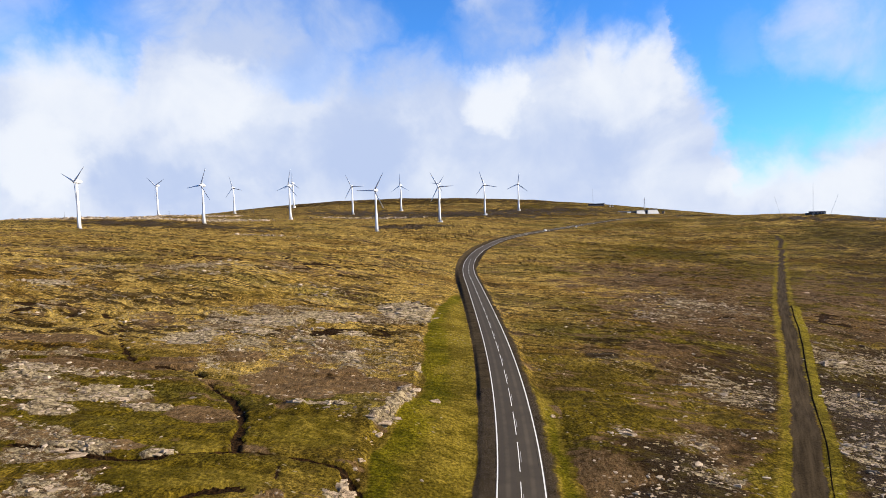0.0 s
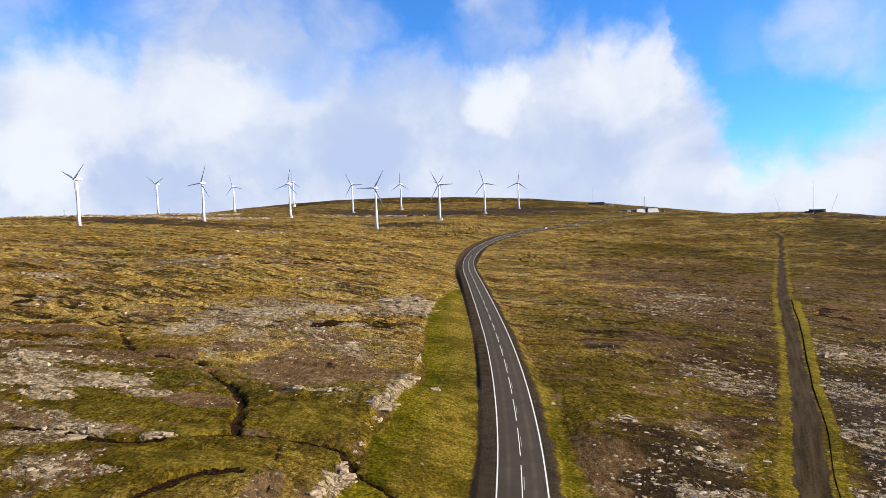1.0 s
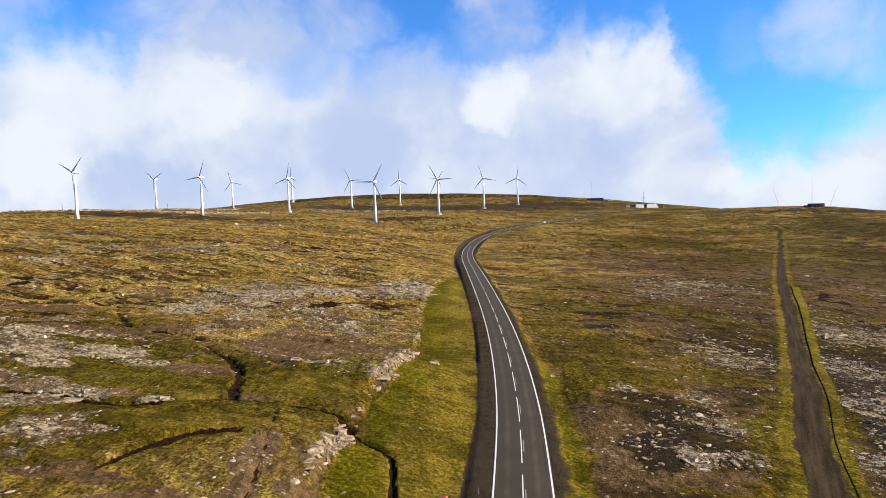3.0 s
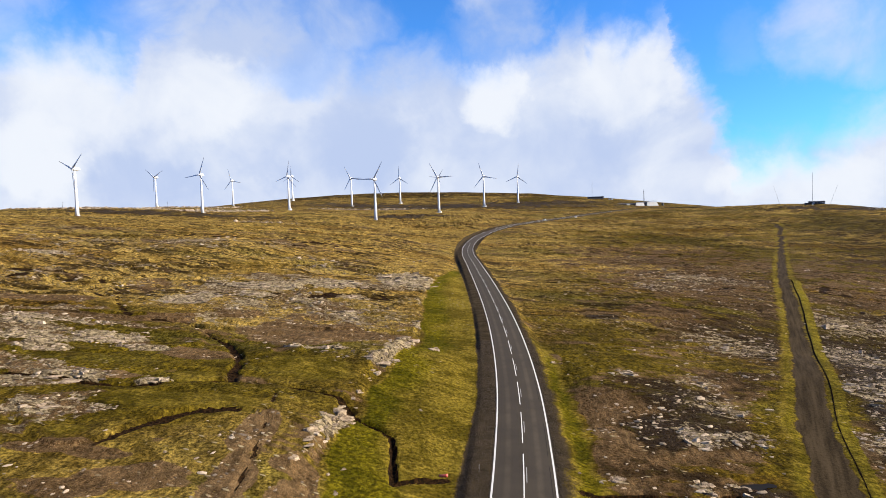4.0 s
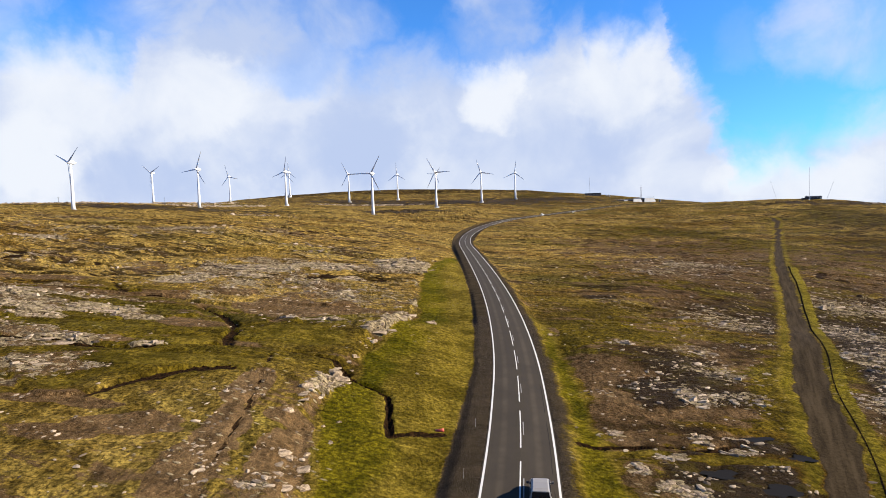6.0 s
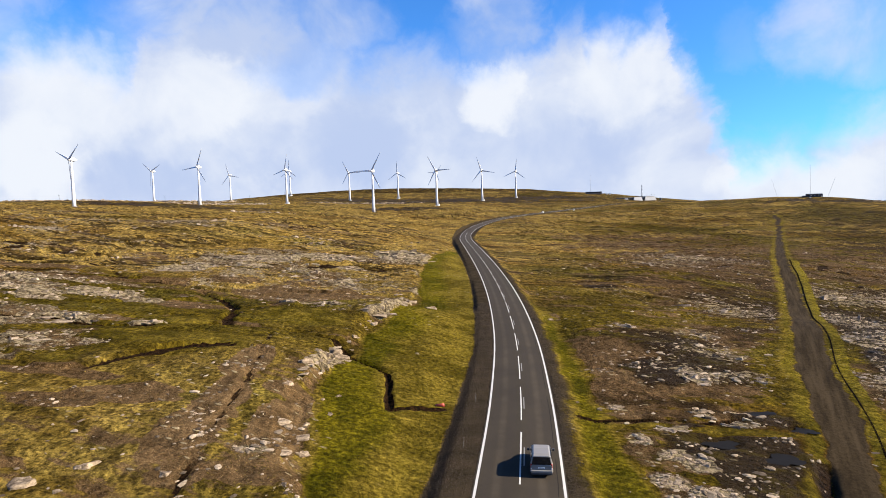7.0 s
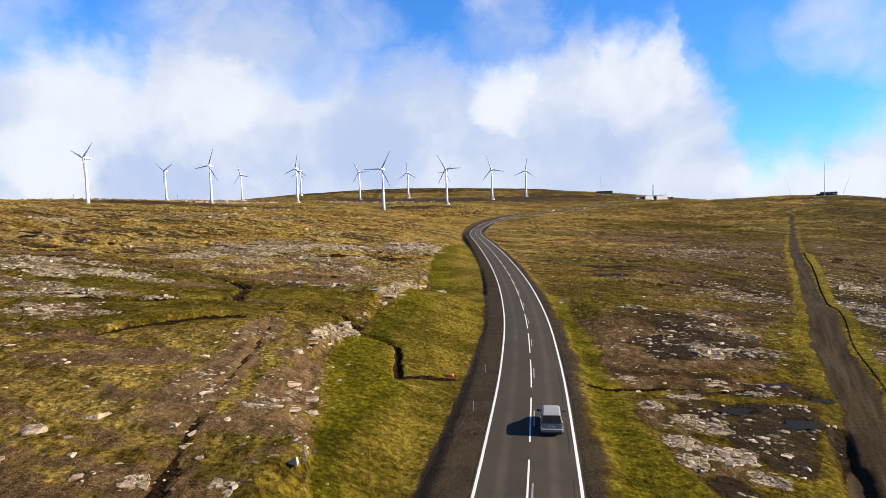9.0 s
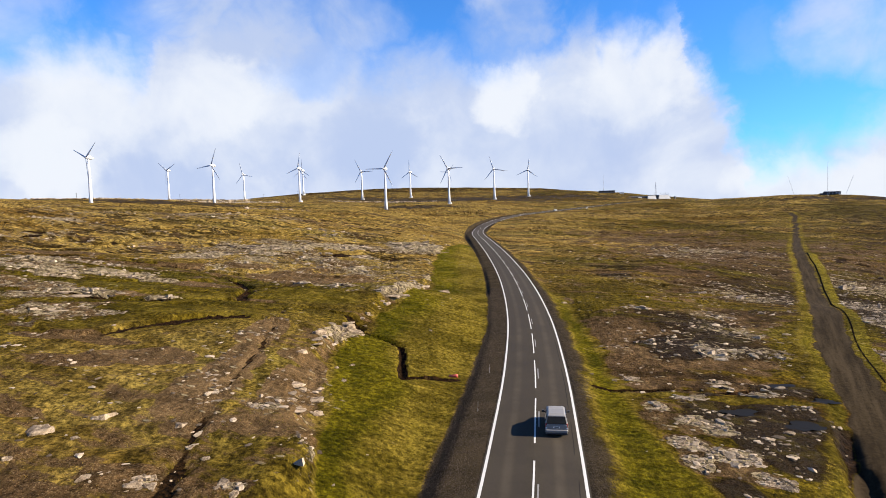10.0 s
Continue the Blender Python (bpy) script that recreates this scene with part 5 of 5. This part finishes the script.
for cx, cy, rx, ry in RUBBLE:
    for k in range(int(5 + 6 * rx * ry)):
        a, r = rng.uniform(0, 6.28), math.sqrt(rng.uniform(0, 1)) * 1.25
        lay_rock(cx + rx * r * math.cos(a), cy + ry * r * math.sin(a), 0.13 + 0.5 * rng.uniform(0, 1) ** 2, k % 4 == 0, "pale grey basalt boulder among rubble in dark peat", "boulders")
for cx, cy, rx, ry in SLABS:
    for _ in range(int(3 + 0.08 * rx * ry)):
        a, r = rng.uniform(0, 6.28), math.sqrt(rng.uniform(0, 1)) * 0.9
        lay_rock(cx + rx * r * math.cos(a), cy + ry * r * math.sin(a), rng.uniform(0.4, 1.5) * (0.55 + cy / 220), True, "flat grey basalt slab bedded in thin turf", "slabs of bare rock")
for k in range(40):
    i = int(rng.integers(24, len(BANK) - 10))
    p = BANK[i]
    if value_noise(np.array([p[1] / 9.0]), np.array([3.3]), 5)[0] > 0.4:
        lay_rock(p[0] - rng.uniform(0.2, 2.6), p[1] + rng.uniform(-2, 2), rng.uniform(0.3, 0.95), bool(k % 3), "broken basalt block on the edge of the bank", "blocks of the bank")


def scatter(n, x0, x1, y0, y1, seed):
    r = np.random.default_rng(seed)
    y = y0 * (y1 / y0) ** r.uniform(0, 1, n)
    lo, hi = np.maximum(x0, -0.95 * y - 5), np.minimum(x1, 0.95 * y + 5)
    return lo + (hi - lo) * r.uniform(0, 1, n), y, r


def build_stones():
    """Loose stones, thick where the moor is stony."""
    x, y, r = scatter(130000, -150, 150, 31, 260, 8)
    s = survey(x, y)
    clump = fbm(x, y, 5, 3, 15)
    keep = r.uniform(0, 1, len(x)) < np.clip(0.5 * (s["stony"] - 0.30) + 0.40 * clump + 0.25 * (s["bare"] - 0.35), 0, 0.34) * np.where(x > 0, 1.0, 0.75) + 0.02 * s["bare"] + 0.03 * s["dark"] * (x > 0)
    keep &= (s["gravel"] < 0.3) & (s["track"] < 0.3)
    x, y, z = x[keep], y[keep], s["z"][keep]
    size = r.uniform(0.05, 0.17, len(x)) * (1 + 1.2 * r.uniform(0, 1, len(x)) ** 4) * (0.75 + y / 130)
    # scree along the far crests
    for cx, cy, rx, ry in FAR_STONES:
        k = int(40 + 0.16 * rx * ry)
        d, way = np.sqrt(r.uniform(0, 1, k)), r.uniform(0, 6.283, k)
        fx, fy = cx + rx * d * np.cos(way), cy + ry * d * np.sin(way)
        x, y, z = np.append(x, fx), np.append(y, fy), np.append(z, survey(fx, fy)["z"])
        size = np.append(size, r.uniform(0.35, 1.25, k) * (0.3 + cy / 800))
    tall = np.where(y > 300, 2.2, 1.0)
    n = len(x)
    a = math.atan(0.5)
    base = [(0, 0, 1)] + [(math.cos(a) * math.cos(i * 1.2566), math.cos(a) * math.sin(i * 1.2566), math.sin(a)) for i in range(5)]
    base += [(math.cos(a) * math.cos(i * 1.2566 + 0.628), math.cos(a) * math.sin(i * 1.2566 + 0.628), -math.sin(a)) for i in range(5)]
    base = np.array(base)
    tri = [(0, i, i % 5 + 1) for i in range(1, 6)] + [(i, i + 5, i % 5 + 1) for i in range(1, 6)] + [(i % 5 + 1, i + 5, i % 5 + 6) for i in range(1, 6)]
    shape = base[None] * (1 + 0.3 * r.uniform(-1, 1, (n, 11, 1))) * np.stack([r.uniform(0.9, 1.9, n), r.uniform(0.7, 1.2, n), r.uniform(0.25, 0.6, n) * tall], 1)[:, None] * size[:, None, None]
    turn = r.uniform(0, 6.28, n)
    c, q = np.cos(turn)[:, None], np.sin(turn)[:, None]
    v = np.stack([x[:, None] + shape[..., 0] * c - shape[..., 1] * q, y[:, None] + shape[..., 0] * q + shape[..., 1] * c, z[:, None] + shape[..., 2] + 0.02 * size[:, None]], -1)
    f = (np.array(tri)[None] + 11 * np.arange(n)[:, None, None]).reshape(-1, 3)
    tagged(new("loose_stones", mesh_from("loose_stones", v.reshape(-1, 3), f, STONES)), "grey and brown basalt stones strewn over the moor", "stones", kind="stuff")


build_stones()


def build_shards():
    """Broken plates of the lava beds, lying in rows along the bedding where the rock comes through."""
    x, y, r = scatter(150000, -190, 190, 31, 330, 41)
    s = survey(x, y)
    row = fbm(x * 0.35 + y * 0.1, y, 6, 4, 43)
    chance = smooth(s["stony"] + 0.75 * row + 0.22 * s["bare"], 0.45, 1.05) * 0.5 * smooth(y, 330, 200) * (1 - 0.55 * smooth(s["stony"], 0.65, 0.85)) * np.where((x > 0) & (y < 66), 0.5, 1.0)
    keep = (r.uniform(0, 1, len(x)) < chance) & (s["gravel"] < 0.3) & (s["track"] < 0.3) & (s["channel"] < 0.5)
    x, y, z = x[keep], y[keep], s["z"][keep]
    n, k = len(x), 6
    size = (0.08 + 0.42 * r.uniform(0, 1, n) ** 3) * (0.5 + y / 120)
    a = np.arange(k)[None] * (2 * math.pi / k) + r.uniform(-0.35, 0.35, (n, k))
    rad = r.uniform(0.5, 1.2, (n, k)) * size[:, None]
    u, v = rad * np.cos(a) * r.uniform(1.0, 2.1, n)[:, None], rad * np.sin(a)
    turn = radians(-17) + r.normal(0, 0.35, n)
    c, q = np.cos(turn)[:, None], np.sin(turn)[:, None]
    dx, dy = u * c - v * q, u * q + v * c
    tilt_x, tilt_y = r.normal(0.04, 0.17, n)[:, None], r.normal(-0.12, 0.17, n)[:, None]
    thick = (0.06 + 0.2 * r.uniform(0, 1, n) ** 2)[:, None] * np.minimum(size, 0.9)[:, None]
    up = z[:, None] + dx * tilt_x + dy * tilt_y + thick + 0.05 * size[:, None] * r.uniform(-1, 1, (n, k))
    top = np.stack([x[:, None] + 0.88 * dx, y[:, None] + 0.88 * dy, up], -1)
    low = np.stack([x[:, None] + 1.05 * dx, y[:, None] + 1.05 * dy, np.minimum(up - 0.6 * thick, z[:, None]) - 0.25 * size[:, None]], -1)
    mid = np.stack([x, y, z + thick[:, 0] * 1.12], -1)[:, None]
    verts = np.concatenate([top, low, mid], 1)
    tri = [(i, (i + 1) % k, 2 * k) for i in range(k)]
    tri += [(i, i + k, (i + 1) % k) for i in range(k)] + [((i + 1) % k, i + k, (i + 1) % k + k) for i in range(k)]
    f = (np.array(tri)[None] + (2 * k + 1) * np.arange(n)[:, None, None]).reshape(-1, 3)
    tagged(new("rock_shards", mesh_from("rock_shards", verts.reshape(-1, 3), f, SHARDS)), "pale grey broken basalt plates in rows on the moor", "stones", kind="stuff")


build_shards()


def build_grit():
    """Broken stone on the road's shoulders."""
    r = np.random.default_rng(12)
    n = 52000
    along = 27 * (120 / 27) ** r.uniform(0, 1, n)
    left = r.uniform(0, 1, n) < 0.72
    out = np.where(left, -HALF - r.uniform(0.15, 4.3, n), HALF + r.uniform(0.1, 2.6, n) * r.uniform(0.2, 1, n))
    x = np.interp(along, ROAD[:, 1], ROAD[:, 0]) + out
    s = survey(x, along)
    keep = (s["gravel"] > 0.3) & (s["dr"] > HALF + 0.12)
    x, y, z = x[keep], along[keep], s["z"][keep]
    n = len(x)
    base = np.array([(1, 0, 0), (-0.5, 0.87, 0), (-0.5, -0.87, 0), (0.1, 0.1, 0.8)])
    size = r.uniform(0.018, 0.050, n) * (0.7 + y / 110)
    turn = r.uniform(0, 6.28, n)
    c, q = np.cos(turn)[:, None], np.sin(turn)[:, None]
    shape = base[None] * (1 + 0.4 * r.uniform(-1, 1, (n, 4, 1))) * size[:, None, None]
    v = np.stack([x[:, None] + shape[..., 0] * c - shape[..., 1] * q, y[:, None] + shape[..., 0] * q + shape[..., 1] * c, z[:, None] + shape[..., 2]], -1)
    f = (np.array([(0, 1, 3), (1, 2, 3), (2, 0, 3)])[None] + 4 * np.arange(n)[:, None, None]).reshape(-1, 3)
    tagged(new("gravel", mesh_from("gravel", v.reshape(-1, 3), f, GRIT)), "dark brown broken stone on the road shoulders", "gravel", kind="stuff")


build_grit()


def build_turf_lip():
    """The low cut edge of the turf along the side track."""
    line = spline(SIDE_DITCH[2:44], 14)
    line = line[(line[:, 1] > 36) & (line[:, 1] < 330)]
    d = np.gradient(line, axis=0)
    d /= np.linalg.norm(d, axis=1)[:, None]
    right = np.stack([d[:, 1], -d[:, 0]], 1)
    wob = 0.45 * fbm(line[:, 0], line[:, 1], 26, 2, 51) * (0.8 + line[:, 1] / 160)
    big = 0.75 + line[:, 1] / 170
    tall = np.clip(0.75 + 0.8 * fbm(line[:, 0], line[:, 1], 20, 2, 53), 0.45, 1.1)
    rows, layers = [], {"lush": [], "straw": [], "channel": [], "dark": []}
    for out, up, peat in ((-0.16, -0.05, 1.0), (-0.07, 0.06, 1.0), (0.0, 0.13, 0.9), (0.08, 0.15, 0.1), (0.4, 0.13, 0.0), (1.1, 0.05, 0.0), (2.0, -0.12, 0.0)):
        p = line + right * (wob + out * big)[:, None]
        z = survey(p[:, 0], p[:, 1])["z"] + up * big * np.where(up > 0, tall, 1) + 0.05 * fbm(p[:, 0], p[:, 1], 0.9, 3, 55)
        rows.append(np.stack([p[:, 0], p[:, 1], z], 1))
        for key, value in (("lush", 0.75), ("straw", 0.3), ("channel", peat), ("dark", 0.0)):
            layers[key].append(np.full(len(line), value))
    grid = np.stack(rows, 1)
    n, k = grid.shape[:2]
    i = (np.arange(n - 1)[:, None] * k + np.arange(k - 1)[None]).ravel()
    me = mesh_from("turf_lip", grid.reshape(-1, 3), np.stack([i, i + k, i + k + 1, i + 1], 1), MOOR, True, {key: np.stack(v, 1) for key, v in layers.items()})
    tagged(new("turf_lip", me), "cut edge of green turf above dark peat beside the track", "turf", kind="structure")


build_turf_lip()


def build_tufts():
    """Clumps of bent grass, three blades' width each."""
    x, y, r = scatter(260000, -90, 90, 31, 190, 9)
    s = survey(x, y)
    keep = (s["gravel"] < 0.25) & (s["track"] < 0.2) & (s["channel"] < 0.4) & (s["dark"] < 0.5)
    keep &= (r.uniform(0, 1, len(x)) < 1.15 - 1.2 * s["bare"] - 0.9 * np.maximum(s["stony"] - 0.3, 0))
    keep &= fbm(x, y, 2.6, 3, 19) > -0.3
    keep &= r.uniform(0, 1, len(x)) < smooth(y, 185, 90) * np.clip(0.15 + 1.0 * s["lush"], 0, 1)
    x, y, z, lush, straw = x[keep], y[keep], s["z"][keep], s["lush"][keep], s["straw"][keep]
    n, k = len(x), 4
    height = r.uniform(0.04, 0.10, n) * (0.8 + y / 200)
    reach = r.uniform(0.05, 0.12, n) * (0.8 + y / 160)
    turn = r.uniform(0, 6.28, n)[:, None] + np.arange(k)[None] * 1.57
    cx, cy = np.cos(turn), np.sin(turn)
    w = 0.45 * reach[:, None]
    ox, oy = reach[:, None] * cx, reach[:, None] * cy
    foot_a = np.stack([x[:, None] - w * cy, y[:, None] + w * cx, np.broadcast_to(z[:, None] - 0.03, cx.shape)], -1)
    foot_b = np.stack([x[:, None] + w * cy, y[:, None] - w * cx, np.broadcast_to(z[:, None] - 0.03, cx.shape)], -1)
    tip = np.stack([x[:, None] + ox, y[:, None] + oy, z[:, None] + height[:, None] * r.uniform(0.7, 1.2, cx.shape)], -1)
    v = np.stack([foot_a, foot_b, tip], 2).reshape(-1, 3)
    f = np.arange(len(v)).reshape(-1, 3)
    me = mesh_from("grass_tufts", v, f, TUFTS, True, {"lush": np.repeat(lush, 3 * k), "straw": np.repeat(straw, 3 * k)})
    # blades pass the light on: shade them as the turf they stand in, leaning outwards a little
    lean = np.stack([0.3 * cx, 0.3 * cy, np.ones(cx.shape)], -1)
    lean = np.repeat((lean / np.linalg.norm(lean, axis=-1, keepdims=True)).reshape(-1, 3), 3, 0)
    me.normals_split_custom_set_from_vertices(lean.tolist())
    tagged(new("grass_tufts", me), "tufts of straw-coloured and green moor grass", "grass", kind="stuff")


build_tufts()
